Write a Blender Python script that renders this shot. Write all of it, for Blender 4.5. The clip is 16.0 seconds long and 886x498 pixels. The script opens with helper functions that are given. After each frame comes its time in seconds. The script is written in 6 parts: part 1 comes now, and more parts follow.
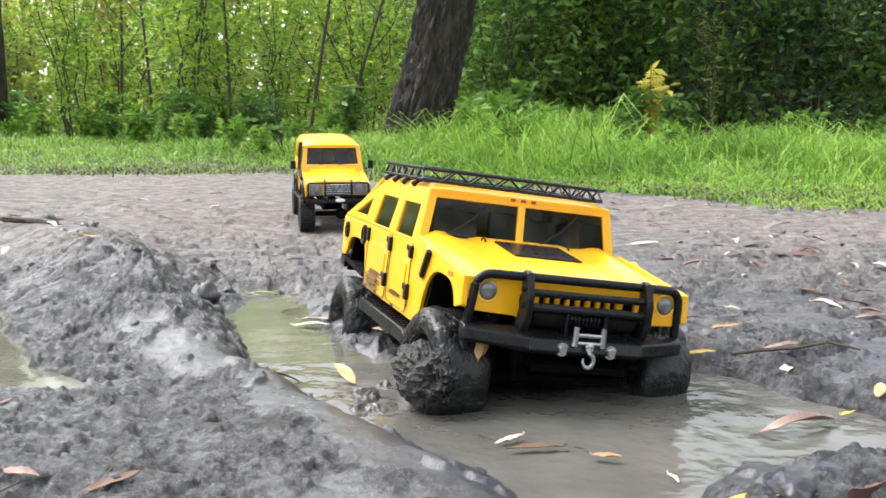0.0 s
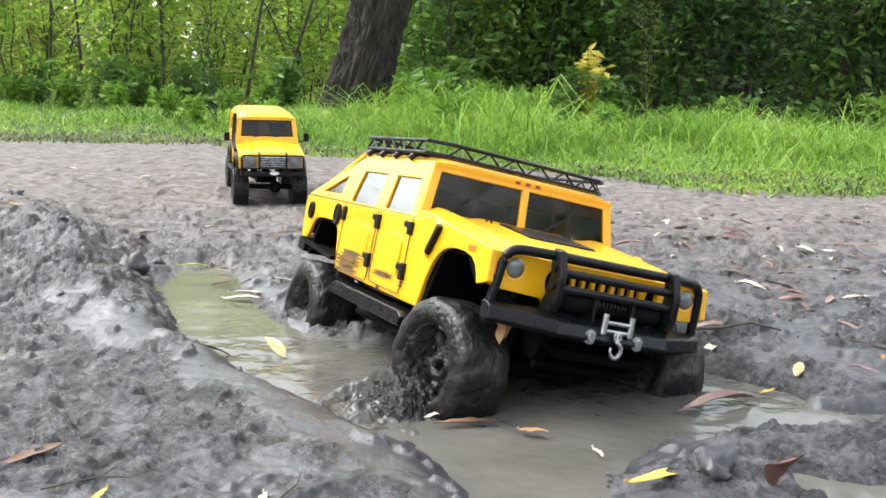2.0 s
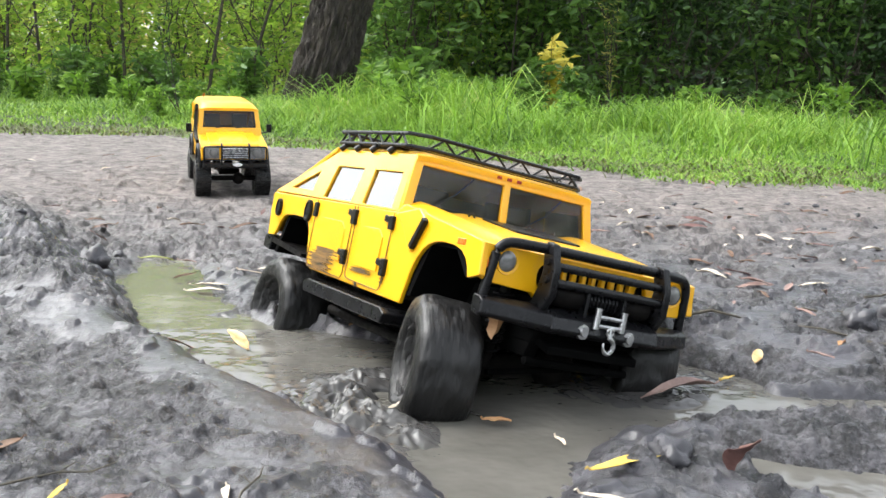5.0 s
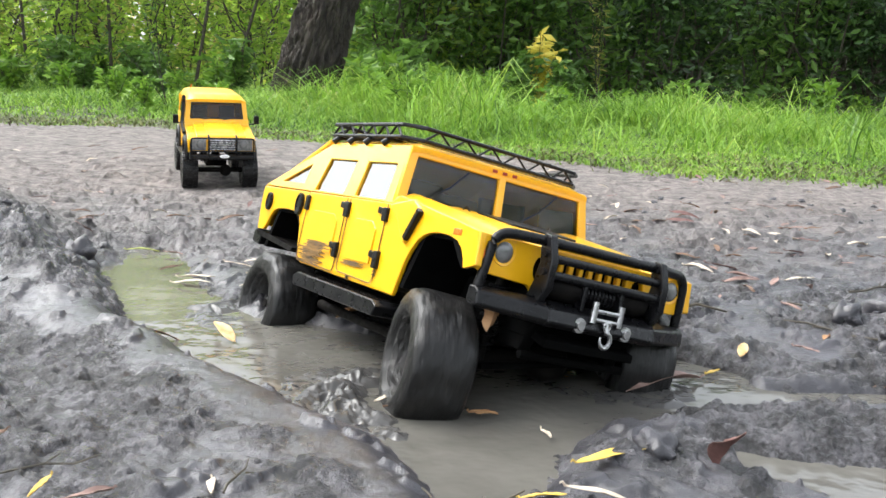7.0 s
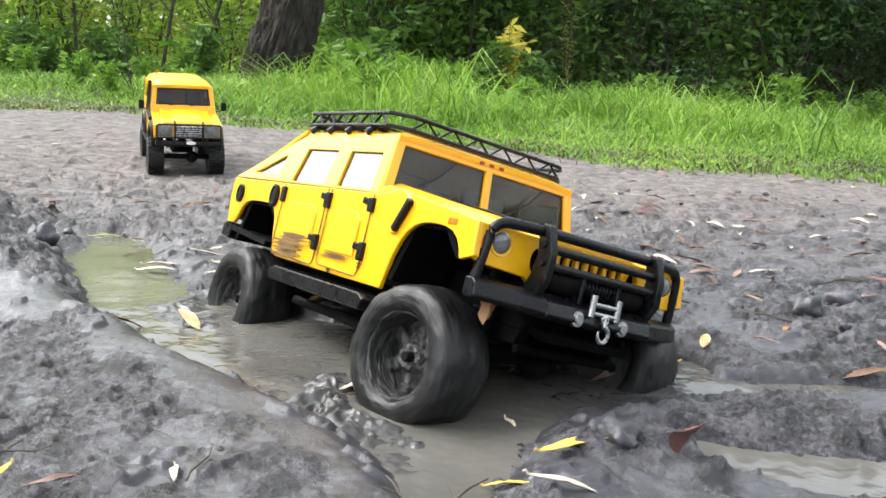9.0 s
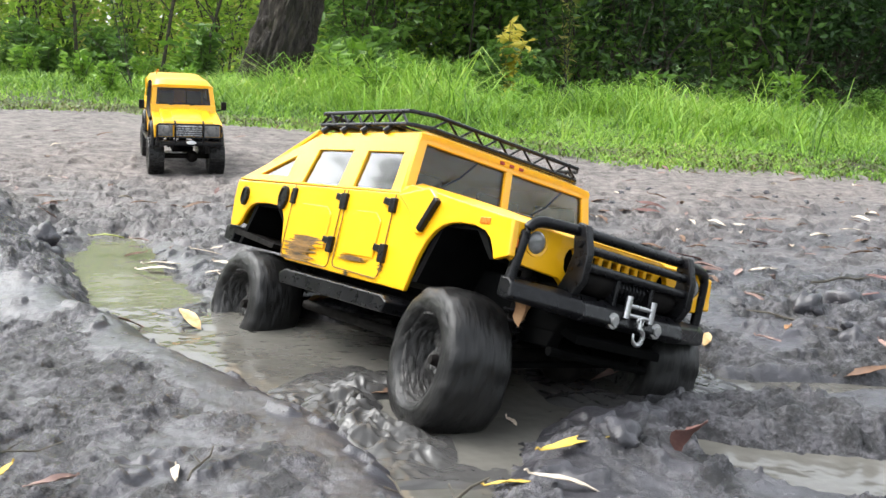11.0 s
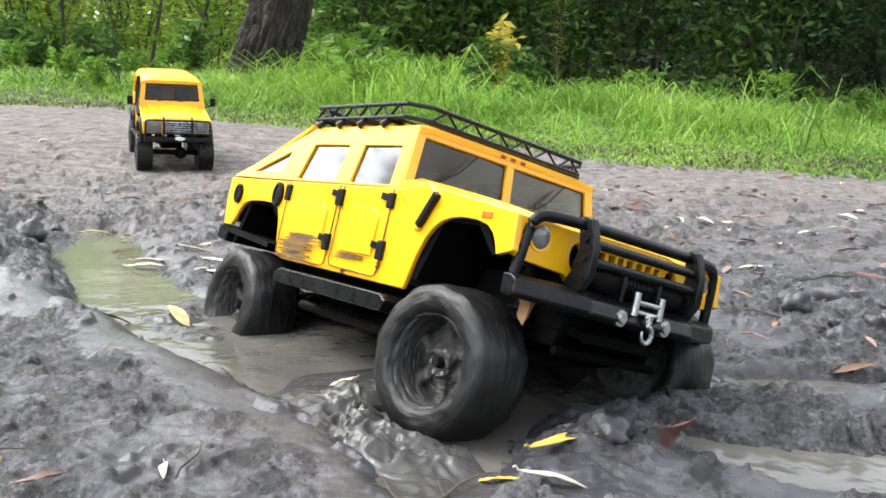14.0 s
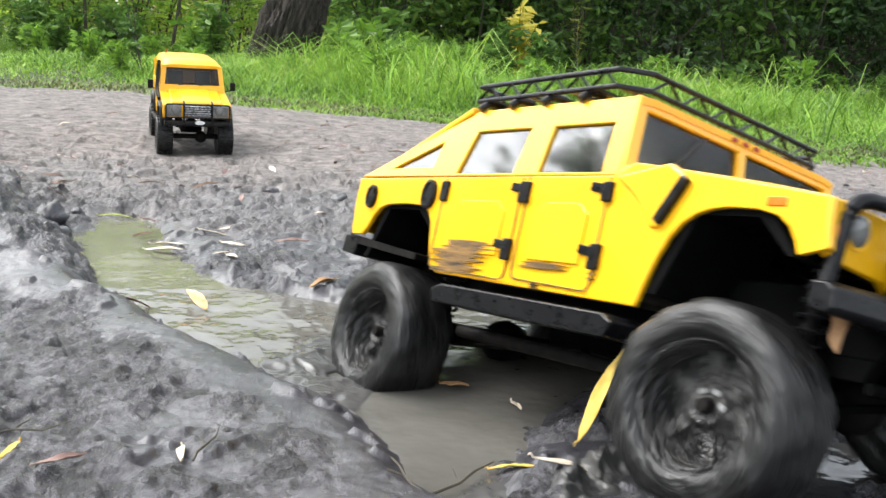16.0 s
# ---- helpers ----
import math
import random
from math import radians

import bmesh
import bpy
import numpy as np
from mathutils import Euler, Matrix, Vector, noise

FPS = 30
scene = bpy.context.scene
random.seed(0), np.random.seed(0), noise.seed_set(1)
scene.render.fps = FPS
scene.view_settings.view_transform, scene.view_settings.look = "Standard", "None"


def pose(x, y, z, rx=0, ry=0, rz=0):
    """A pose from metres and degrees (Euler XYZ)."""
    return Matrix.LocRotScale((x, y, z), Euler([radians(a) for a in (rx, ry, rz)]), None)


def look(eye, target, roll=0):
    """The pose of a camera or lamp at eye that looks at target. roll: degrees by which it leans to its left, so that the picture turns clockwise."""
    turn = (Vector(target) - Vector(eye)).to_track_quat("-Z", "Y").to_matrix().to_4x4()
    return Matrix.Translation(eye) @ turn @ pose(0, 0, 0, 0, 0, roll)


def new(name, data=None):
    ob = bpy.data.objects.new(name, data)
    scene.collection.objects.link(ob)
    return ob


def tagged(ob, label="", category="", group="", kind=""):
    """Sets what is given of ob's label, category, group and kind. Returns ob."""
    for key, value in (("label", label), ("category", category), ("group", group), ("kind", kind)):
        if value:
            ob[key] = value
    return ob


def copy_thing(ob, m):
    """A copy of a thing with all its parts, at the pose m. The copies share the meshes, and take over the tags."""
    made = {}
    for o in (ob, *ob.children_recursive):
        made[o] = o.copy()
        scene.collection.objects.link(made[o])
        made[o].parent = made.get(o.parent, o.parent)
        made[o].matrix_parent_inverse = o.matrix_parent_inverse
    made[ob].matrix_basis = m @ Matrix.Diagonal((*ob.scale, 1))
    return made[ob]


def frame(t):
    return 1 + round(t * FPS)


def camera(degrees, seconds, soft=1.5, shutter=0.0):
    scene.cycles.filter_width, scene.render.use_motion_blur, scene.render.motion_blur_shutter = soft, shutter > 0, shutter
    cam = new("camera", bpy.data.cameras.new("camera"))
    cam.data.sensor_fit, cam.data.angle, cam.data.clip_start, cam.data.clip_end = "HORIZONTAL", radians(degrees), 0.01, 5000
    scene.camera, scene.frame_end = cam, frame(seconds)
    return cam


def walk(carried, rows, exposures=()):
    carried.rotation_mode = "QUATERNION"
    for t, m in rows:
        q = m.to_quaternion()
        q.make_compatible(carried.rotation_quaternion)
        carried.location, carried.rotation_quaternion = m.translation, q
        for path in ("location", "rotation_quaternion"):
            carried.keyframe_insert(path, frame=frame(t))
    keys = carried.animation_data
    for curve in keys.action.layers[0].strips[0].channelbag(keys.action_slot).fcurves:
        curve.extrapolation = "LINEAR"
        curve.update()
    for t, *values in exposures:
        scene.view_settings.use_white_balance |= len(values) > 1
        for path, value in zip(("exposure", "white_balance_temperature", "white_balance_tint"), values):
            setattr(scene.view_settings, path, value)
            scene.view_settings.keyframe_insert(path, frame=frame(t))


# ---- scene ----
cam = camera(48.6, 16.0, soft=1.5, shutter=0.5)
PATH = [
    (0, -0.0, 0.0, 0.25, 82.6, 0.0, 0.0),
    (0.5, 0.001, -0.0, 0.249, 82.006, -0.459, -0.994),
    (1, 0.001, -0.0, 0.25, 81.821, -0.792, -1.428),
    (1.5, 0.002, -0.001, 0.249, 81.685, -1.192, -2.662),
    (2, 0.002, -0.001, 0.249, 81.296, -1.622, -3.578),
    (2.5, 0.002, -0.001, 0.249, 81.031, -1.619, -4.205),
    (3, 0.004, -0.002, 0.249, 81.09, -1.356, -4.953),
    (3.5, 0.004, -0.003, 0.25, 81.16, -1.063, -5.602),
    (6, 0.005, -0.002, 0.249, 80.412, -1.974, -5.741),
    (6.5, 0.004, -0.002, 0.249, 80.301, -1.891, -6.231),
    (7, 0.005, -0.002, 0.249, 80.424, -1.936, -6.284),
    (7.5, 0.005, -0.003, 0.249, 80.446, -2.084, -6.898),
    (8, 0.006, -0.003, 0.249, 80.418, -2.318, -7.237),
    (8.5, 0.006, -0.003, 0.249, 80.104, -2.607, -7.745),
    (9, 0.006, -0.004, 0.249, 79.897, -2.785, -8.04),
    (11.5, 0.006, -0.003, 0.249, 79.831, -2.58, -8.075),
    (12, 0.007, -0.004, 0.249, 79.83, -2.567, -8.461),
    (12.5, 0.007, -0.004, 0.249, 79.588, -2.92, -8.63),
    (13, 0.007, -0.004, 0.249, 79.542, -2.901, -8.764),
    (13.5, 0.007, -0.003, 0.249, 79.558, -2.821, -8.781),
    (14, 0.006, -0.003, 0.249, 79.691, -2.846, -8.629),
    (14.5, 0.004, -0.001, 0.247, 79.13, -3.158, -7.256),
    (15, 0.005, 0.0, 0.247, 78.778, -3.253, -7.287),
    (15.5, 0.004, -0.001, 0.248, 78.783, -3.337, -7.694),
    (16, 0.007, -0.003, 0.25, 78.783, -3.116, -7.467),
]
walk(cam, [(t, pose(x, y, z, rx, ry, rz)) for t, x, y, z, rx, ry, rz in PATH],
     exposures=[(0, 2.1, 6350, 8), (16, 2.1, 6350, 8)])

# the big truck's body: seconds, place, roll, pitch, heading
TRUCK_PATH = [
    (0, 0.04, 1.101, 0.021, -7.958, -0.016, -71.935),
    (0.5, 0.062, 1.068, 0.021, -9.359, -0.446, -69.425),
    (1, 0.075, 1.047, 0.021, -11.19, -1.241, -69.063),
    (1.5, 0.088, 1.023, 0.023, -11.965, -1.622, -68.346),
    (2, 0.091, 1.02, 0.021, -12.231, -1.726, -68.018),
    (2.5, 0.094, 1.012, 0.021, -12.282, -1.775, -67.628),
    (3, 0.097, 1.009, 0.019, -12.219, -1.902, -66.283),
    (3.5, 0.099, 1.001, 0.02, -12.759, -2.021, -66.207),
    (6, 0.104, 0.987, 0.018, -13.667, -2.558, -66.303),
    (6.5, 0.105, 0.981, 0.019, -14.053, -2.619, -66.255),
    (7, 0.106, 0.976, 0.019, -14.451, -3.067, -66.176),
    (7.5, 0.107, 0.97, 0.019, -15.082, -3.418, -65.777),
    (8, 0.11, 0.96, 0.02, -15.496, -3.933, -66.171),
    (8.5, 0.115, 0.947, 0.02, -15.384, -4.015, -64.996),
    (9, 0.117, 0.942, 0.02, -15.316, -3.884, -64.597),
    (11.5, 0.129, 0.914, 0.022, -16.371, -4.587, -62.185),
    (12, 0.129, 0.912, 0.023, -16.455, -4.876, -62.348),
    (12.5, 0.13, 0.906, 0.023, -16.021, -4.853, -63.364),
    (13, 0.132, 0.899, 0.024, -16.124, -4.657, -62.628),
    (13.5, 0.134, 0.895, 0.024, -16.296, -4.675, -61.983),
    (14, 0.134, 0.889, 0.026, -15.91, -4.858, -62.82),
    (14.5, 0.152, 0.862, 0.031, -15.309, -6.009, -59.867),
    (15, 0.157, 0.835, 0.036, -14.497, -6.931, -61.754),
    (15.5, 0.184, 0.766, 0.041, -15.74, -7.122, -64.472),
    (16, 0.239, 0.678, 0.05, -17.028, -7.719, -63.858),
]

# ---- light ----
SUN_EL, SUN_AZ = 48, 292          # degrees; azimuth clockwise from +y
world = bpy.data.worlds.new("world")
scene.world = world
world.use_nodes = True
wn = world.node_tree.nodes
wl = world.node_tree.links
sky = wn.new("ShaderNodeTexSky")
sky.sky_type, sky.sun_disc = "NISHITA", False
sky.sun_elevation, sky.sun_rotation = radians(SUN_EL), radians(SUN_AZ)
sky.dust_density, sky.air_density = 4.0, 1.0
pale = wn.new("ShaderNodeHueSaturation")
pale.inputs["Saturation"].default_value = 0.22
wl.new(sky.outputs[0], pale.inputs["Color"])
wl.new(pale.outputs[0], wn["Background"].inputs["Color"])
wn["Background"].inputs["Strength"].default_value = 0.15
sun = new("sun", bpy.data.lights.new("sun", "SUN"))
sun.data.energy, sun.data.angle, sun.data.color = 0.5, radians(50), (1.0, 0.96, 0.9)
_el, _az = radians(SUN_EL), radians(SUN_AZ)
_d = Vector((math.sin(_az) * math.cos(_el), math.cos(_az) * math.cos(_el), math.sin(_el)))
sun.matrix_world = look(_d * 30, (0, 0, 0))


# ---- materials ----
def material(name):
    m = bpy.data.materials.new(name)
    m.use_nodes = True
    return m, m.node_tree.nodes, m.node_tree.links, m.node_tree.nodes["Principled BSDF"]


def noise_node(n, l, scale, detail=4.0, rough=0.55, coord="Object", stretch=None):
    tc = n.new("ShaderNodeTexCoord")
    t = n.new("ShaderNodeTexNoise")
    t.inputs["Scale"].default_value, t.inputs["Detail"].default_value, t.inputs["Roughness"].default_value = scale, detail, rough
    if stretch:
        mp = n.new("ShaderNodeMapping")
        mp.inputs["Scale"].default_value = stretch
        l.new(tc.outputs[coord], mp.inputs["Vector"])
        l.new(mp.outputs[0], t.inputs["Vector"])
    else:
        l.new(tc.outputs[coord], t.inputs["Vector"])
    return t


def ramp(n, l, fac, stops):
    r = n.new("ShaderNodeValToRGB")
    while len(r.color_ramp.elements) < len(stops):
        r.color_ramp.elements.new(0.5)
    for e, (p, c) in zip(r.color_ramp.elements, stops):
        e.position = p
        e.color = (c, c, c, 1) if isinstance(c, (int, float)) else (*c, 1)
    l.new(fac, r.inputs[0])
    return r


def bump_to(n, l, bsdf, fac, strength, dist):
    b = n.new("ShaderNodeBump")
    b.inputs["Strength"].default_value, b.inputs["Distance"].default_value = strength, dist
    l.new(fac, b.inputs["Height"])
    l.new(b.outputs[0], bsdf.inputs["Normal"])
    return b


def simple(name, dark, light, scale=40.0, rough=(0.4, 0.6), bump=0.2, dist=0.001, metal=0.0, coat=0.0, detail=5.0, coord="Object", stretch=None, spec=0.5):
    m, n, l, b = material(name)
    b.inputs["Specular IOR Level"].default_value = spec
    t = noise_node(n, l, scale, detail, 0.6, coord, stretch)
    c = ramp(n, l, t.outputs["Fac"], [(0.3, dark), (0.7, light)])
    l.new(c.outputs[0], b.inputs["Base Color"])
    t2 = noise_node(n, l, scale * 3.3, 3.0, 0.6, coord, stretch)
    r = ramp(n, l, t2.outputs["Fac"], [(0.3, rough[0]), (0.7, rough[1])])
    l.new(r.outputs[0], b.inputs["Roughness"])
    b.inputs["Metallic"].default_value = metal
    b.inputs["Coat Weight"].default_value = coat
    b.inputs["Coat Roughness"].default_value = 0.12
    if bump:
        bump_to(n, l, b, t2.outputs["Fac"], bump, dist)
    return m


def mud_material(name):
    """Slick wet mud with a water film, torn crumbly patches with painted pit shade, and a drier track further on."""
    m, n, l, b = material(name)

    def math2(op, p, q, r=None):
        k = n.new("ShaderNodeMath")
        k.operation = op
        for i, v in enumerate((p, q, r)):
            if v is None:
                continue
            if isinstance(v, (int, float)):
                k.inputs[i].default_value = v
            else:
                l.new(v, k.inputs[i])
        return k.outputs[0]

    def blend(kind, fac, p, q):
        k = n.new("ShaderNodeMix")
        k.data_type = kind
        l.new(fac, k.inputs["Factor"])
        i, o = (6, 2) if kind == "RGBA" else (2, 0)
        for slot, v in ((i, p), (i + 1, q)):
            if isinstance(v, (int, float)):
                k.inputs[slot].default_value = v
            else:
                l.new(v, k.inputs[slot])
        return k.outputs[o]

    big = noise_node(n, l, 3.5, 5.0, 0.6).outputs["Fac"]
    mid = noise_node(n, l, 30.0, 6.0, 0.62).outputs["Fac"]
    fine = noise_node(n, l, 170.0, 6.0, 0.68).outputs["Fac"]
    at = n.new("ShaderNodeAttribute")
    at.attribute_name = "torn"
    grains = ramp(n, l, noise_node(n, l, 85.0, 4.0, 0.6).outputs["Fac"], [(0.60, 0.0), (0.66, 1.0)]).outputs[0]
    torn = math2("MAXIMUM", at.outputs["Fac"], grains)
    tc = n.new("ShaderNodeTexCoord")
    sep = n.new("ShaderNodeSeparateXYZ")
    l.new(tc.outputs["Object"], sep.inputs[0])
    dr = n.new("ShaderNodeMapRange")
    dr.inputs["From Min"].default_value, dr.inputs["From Max"].default_value = 2.0, 3.0
    l.new(math2("MULTIPLY_ADD", big, 1.6, sep.outputs["Y"]), dr.inputs["Value"])
    dry = dr.outputs[0]
    slick = ramp(n, l, math2("MULTIPLY_ADD", mid, 0.55, math2("MULTIPLY", big, 0.45)), [(0.40, (0.026, 0.025, 0.029)), (0.62, (0.062, 0.060, 0.069))]).outputs[0]
    # wet dark crumbs, plus pit shade painted along the same noise as the bump
    crumb_shaded = ramp(n, l, math2("MULTIPLY_ADD", fine, 0.45, math2("MULTIPLY", mid, 0.55)), [(0.41, (0.006, 0.0058, 0.0064)), (0.485, (0.040, 0.0385, 0.042)), (0.57, (0.118, 0.113, 0.123))]).outputs[0]
    soil = ramp(n, l, math2("MULTIPLY_ADD", fine, 0.4, math2("MULTIPLY", mid, 0.6)), [(0.40, (0.075, 0.065, 0.061)), (0.60, (0.265, 0.232, 0.214))]).outputs[0]
    col = blend("RGBA", dry, blend("RGBA", torn, slick, crumb_shaded), soil)
    vg = n.new("ShaderNodeAttribute")
    vg.attribute_name = "verge"
    turf = ramp(n, l, mid, [(0.35, (0.020, 0.026, 0.008)), (0.65, (0.075, 0.095, 0.025))]).outputs[0]
    l.new(blend("RGBA", vg.outputs["Fac"], col, turf), b.inputs["Base Color"])
    rough = blend("FLOAT", dry, blend("FLOAT", torn, ramp(n, l, mid, [(0.35, 0.28), (0.65, 0.46)]).outputs[0], 0.25), 0.72)
    l.new(rough, b.inputs["Roughness"])
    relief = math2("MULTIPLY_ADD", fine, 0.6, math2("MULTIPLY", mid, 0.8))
    bp = n.new("ShaderNodeBump")
    bp.inputs["Distance"].default_value = 0.010
    l.new(math2("MULTIPLY_ADD", math2("MAXIMUM", torn, dry), 0.80, 0.30), bp.inputs["Strength"])
    l.new(relief, bp.inputs["Height"])
    l.new(bp.outputs[0], b.inputs["Normal"])
    wetness = math2("MULTIPLY", math2("SUBTRACT", 1.0, dry), math2("MULTIPLY_ADD", torn, -0.04, 0.34))
    b.inputs["Specular IOR Level"].default_value = 0.38
    l.new(wetness, b.inputs["Coat Weight"])
    l.new(ramp(n, l, big, [(0.4, 0.18), (0.62, 0.36)]).outputs[0], b.inputs["Coat Roughness"])
    b.inputs["Coat IOR"].default_value = 1.5
    sb = n.new("ShaderNodeBump")
    sb.inputs["Distance"].default_value = 0.006
    l.new(math2("MULTIPLY_ADD", torn, 0.6, 0.2), sb.inputs["Strength"])
    l.new(relief, sb.inputs["Height"])
    l.new(sb.outputs[0], b.inputs["Coat Normal"])
    return m


def paint_material(name, colour):
    m, n, l, b = material(name)
    t = noise_node(n, l, 9.0, 5.0, 0.6)
    t2 = noise_node(n, l, 120.0, 4.0, 0.65)
    c = ramp(n, l, t.outputs["Fac"], [(0.35, tuple(v * 0.9 for v in colour)), (0.6, colour)])
    dirt = ramp(n, l, t2.outputs["Fac"], [(0.66, 0.0), (0.8, 0.35)])
    mx = n.new("ShaderNodeMix")
    mx.data_type = "RGBA"
    l.new(dirt.outputs[0], mx.inputs["Factor"])
    l.new(c.outputs[0], mx.inputs[6])
    mx.inputs[7].default_value = (0.35, 0.2, 0.04, 1)
    l.new(mx.outputs[2], b.inputs["Base Color"])
    r = ramp(n, l, t.outputs["Fac"], [(0.3, 0.28), (0.7, 0.42)])
    l.new(r.outputs[0], b.inputs["Roughness"])
    b.inputs["Coat Weight"].default_value = 0.35
    b.inputs["Coat Roughness"].default_value = 0.15
    return m


def leaf_material(name, stops, through_amount=0.35):
    m, n, l, b = material(name)
    g = n.new("ShaderNodeNewGeometry")
    big = noise_node(n, l, 1.3, 3.0)
    mixf = n.new("ShaderNodeMath")
    mixf.operation = "MULTIPLY_ADD"
    mixf.inputs[1].default_value = 0.7
    sub = n.new("ShaderNodeMath")
    sub.operation = "MULTIPLY_ADD"
    sub.inputs[1].default_value, sub.inputs[2].default_value = 1.1, -0.4
    l.new(big.outputs["Fac"], sub.inputs[0])
    l.new(g.outputs["Random Per Island"], mixf.inputs[0])
    l.new(sub.outputs[0], mixf.inputs[2])
    c = ramp(n, l, mixf.outputs[0], stops)
    l.new(c.outputs[0], b.inputs["Base Color"])
    b.inputs["Roughness"].default_value = 0.5
    tr = n.new("ShaderNodeBsdfTranslucent")
    l.new(c.outputs[0], tr.inputs["Color"])
    mx = n.new("ShaderNodeMixShader")
    mx.inputs[0].default_value = through_amount
    l.new(b.outputs[0], mx.inputs[1])
    l.new(tr.outputs[0], mx.inputs[2])
    l.new(mx.outputs[0], n["Material Output"].inputs["Surface"])
    return m


def glass_material(name, tint, gloss):
    m, n, l, b = material(name)
    tr = n.new("ShaderNodeBsdfTransparent")
    tr.inputs["Color"].default_value = (*tint, 1)
    gl = n.new("ShaderNodeBsdfGlossy")
    gl.inputs["Roughness"].default_value = 0.06
    fr = n.new("ShaderNodeFresnel")
    fr.inputs["IOR"].default_value = gloss
    smear = noise_node(n, l, 60.0, 5.0, 0.6)
    film_ = ramp(n, l, smear.outputs["Fac"], [(0.5, 0.0), (0.78, 0.09)])
    dust = n.new("ShaderNodeBsdfDiffuse")
    dust.inputs["Color"].default_value = (0.25, 0.23, 0.2, 1)
    mx0 = n.new("ShaderNodeMixShader")
    l.new(film_.outputs[0], mx0.inputs[0])
    l.new(tr.outputs[0], mx0.inputs[1])
    l.new(dust.outputs[0], mx0.inputs[2])
    mx = n.new("ShaderNodeMixShader")
    l.new(fr.outputs[0], mx.inputs[0])
    l.new(mx0.outputs[0], mx.inputs[1])
    l.new(gl.outputs[0], mx.inputs[2])
    l.new(mx.outputs[0], n["Material Output"].inputs["Surface"])
    return m


def water_material(name, colour, ripple):
    m, n, l, b = material(name)
    t = noise_node(n, l, 7.0, 4.0, 0.6)
    c = ramp(n, l, t.outputs["Fac"], [(0.35, tuple(v * 0.8 for v in colour)), (0.7, tuple(v * 1.25 for v in colour))])
    l.new(c.outputs[0], b.inputs["Base Color"])
    b.inputs["Roughness"].default_value = 0.07
    b.inputs["IOR"].default_value = 1.33
    w = noise_node(n, l, 22.0, 3.0, 0.5)
    bump_to(n, l, b, w.outputs["Fac"], ripple, 0.02)
    return m


MUD = mud_material("wet_mud")
CLOD = simple("dark_mud", (0.010, 0.0095, 0.0095), (0.045, 0.042, 0.040), 55, (0.25, 0.6), 0.9, 0.008, spec=0.3)
CAKED = simple("caked_mud", (0.012, 0.0115, 0.011), (0.085, 0.081, 0.078), 48, (0.18, 0.5), 1.0, 0.008, spec=0.5)
WATER = water_material("muddy_water", (0.125, 0.122, 0.094), 0.06)
CHURN = water_material("churned_water", (0.105, 0.100, 0.088), 0.22)
SLOP = water_material("thrown_mud", (0.060, 0.058, 0.056), 0.25)
# near-black for parts in the truck's own shade; the darkness is in the colour
SHADE_BLACK = simple("shade_black", (0.002, 0.002, 0.002), (0.006, 0.006, 0.006), 30, (0.8, 0.95), 0.1, spec=0.03)
YELLOW = paint_material("yellow_paint", (0.90, 0.465, 0.003))
BLACK = simple("black_plastic", (0.003, 0.003, 0.004), (0.010, 0.010, 0.011), 60, (0.22, 0.42), 0.25, 0.0008, spec=0.25)
CHASSIS = simple("dirty_black_plastic", (0.002, 0.002, 0.002), (0.014, 0.012, 0.011), 35, (0.45, 0.8), 0.3, 0.001, spec=0.09)
RUBBER = simple("muddy_rubber", (0.003, 0.003, 0.003), (0.018, 0.0173, 0.017), 34, (0.25, 0.5), 0.9, 0.005, spec=0.3, coat=0.12)
STEEL = simple("worn_steel", (0.35, 0.35, 0.36), (0.6, 0.6, 0.6), 90, (0.25, 0.45), 0.1, 0.0004, metal=1.0)
CHROME = simple("silver_plastic", (0.45, 0.46, 0.48), (0.65, 0.66, 0.68), 50, (0.2, 0.35), 0.0, metal=0.6)
LAMP = simple("clear_lamp", (0.10, 0.10, 0.10), (0.28, 0.28, 0.27), 60, (0.08, 0.2), 0.0, coat=0.8)
ORANGE = simple("orange_plastic", (0.55, 0.12, 0.01), (0.75, 0.2, 0.02), 80, (0.2, 0.35), 0.0)
RED = simple("red_plastic", (0.25, 0.02, 0.015), (0.4, 0.04, 0.03), 80, (0.25, 0.35), 0.0)
SCUFF = simple("scuffed_brown", (0.035, 0.022, 0.010), (0.30, 0.16, 0.04), 75, (0.5, 0.8), 0.4, 0.0008, stretch=(0.6, 1, 3))
GLASS = glass_material("smoky_glass", (0.74, 0.70, 0.60), 1.36)
SIDEGLASS = glass_material("side_glass", (0.30, 0.30, 0.27), 2.5)
INTERIOR = simple("dark_interior", (0.012, 0.011, 0.009), (0.04, 0.034, 0.025), 20, (0.6, 0.9), 0.2)
BARK = simple("rough_bark", (0.010, 0.008, 0.0065), (0.070, 0.056, 0.044), 30, (0.75, 0.95), 1.0, 0.03, stretch=(1, 1, 0.32), detail=8)
TWIG = simple("twig_bark", (0.03, 0.025, 0.02), (0.10, 0.085, 0.06), 40, (0.7, 0.9), 0.3)
# the woods' light is put into leaf colour: glowing left pale, shady right dark
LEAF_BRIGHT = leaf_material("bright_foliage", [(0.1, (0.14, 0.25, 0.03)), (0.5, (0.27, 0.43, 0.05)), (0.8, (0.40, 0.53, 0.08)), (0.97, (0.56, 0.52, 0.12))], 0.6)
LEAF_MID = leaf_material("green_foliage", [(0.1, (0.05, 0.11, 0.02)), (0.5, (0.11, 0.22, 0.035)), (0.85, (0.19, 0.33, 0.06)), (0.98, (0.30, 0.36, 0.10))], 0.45)
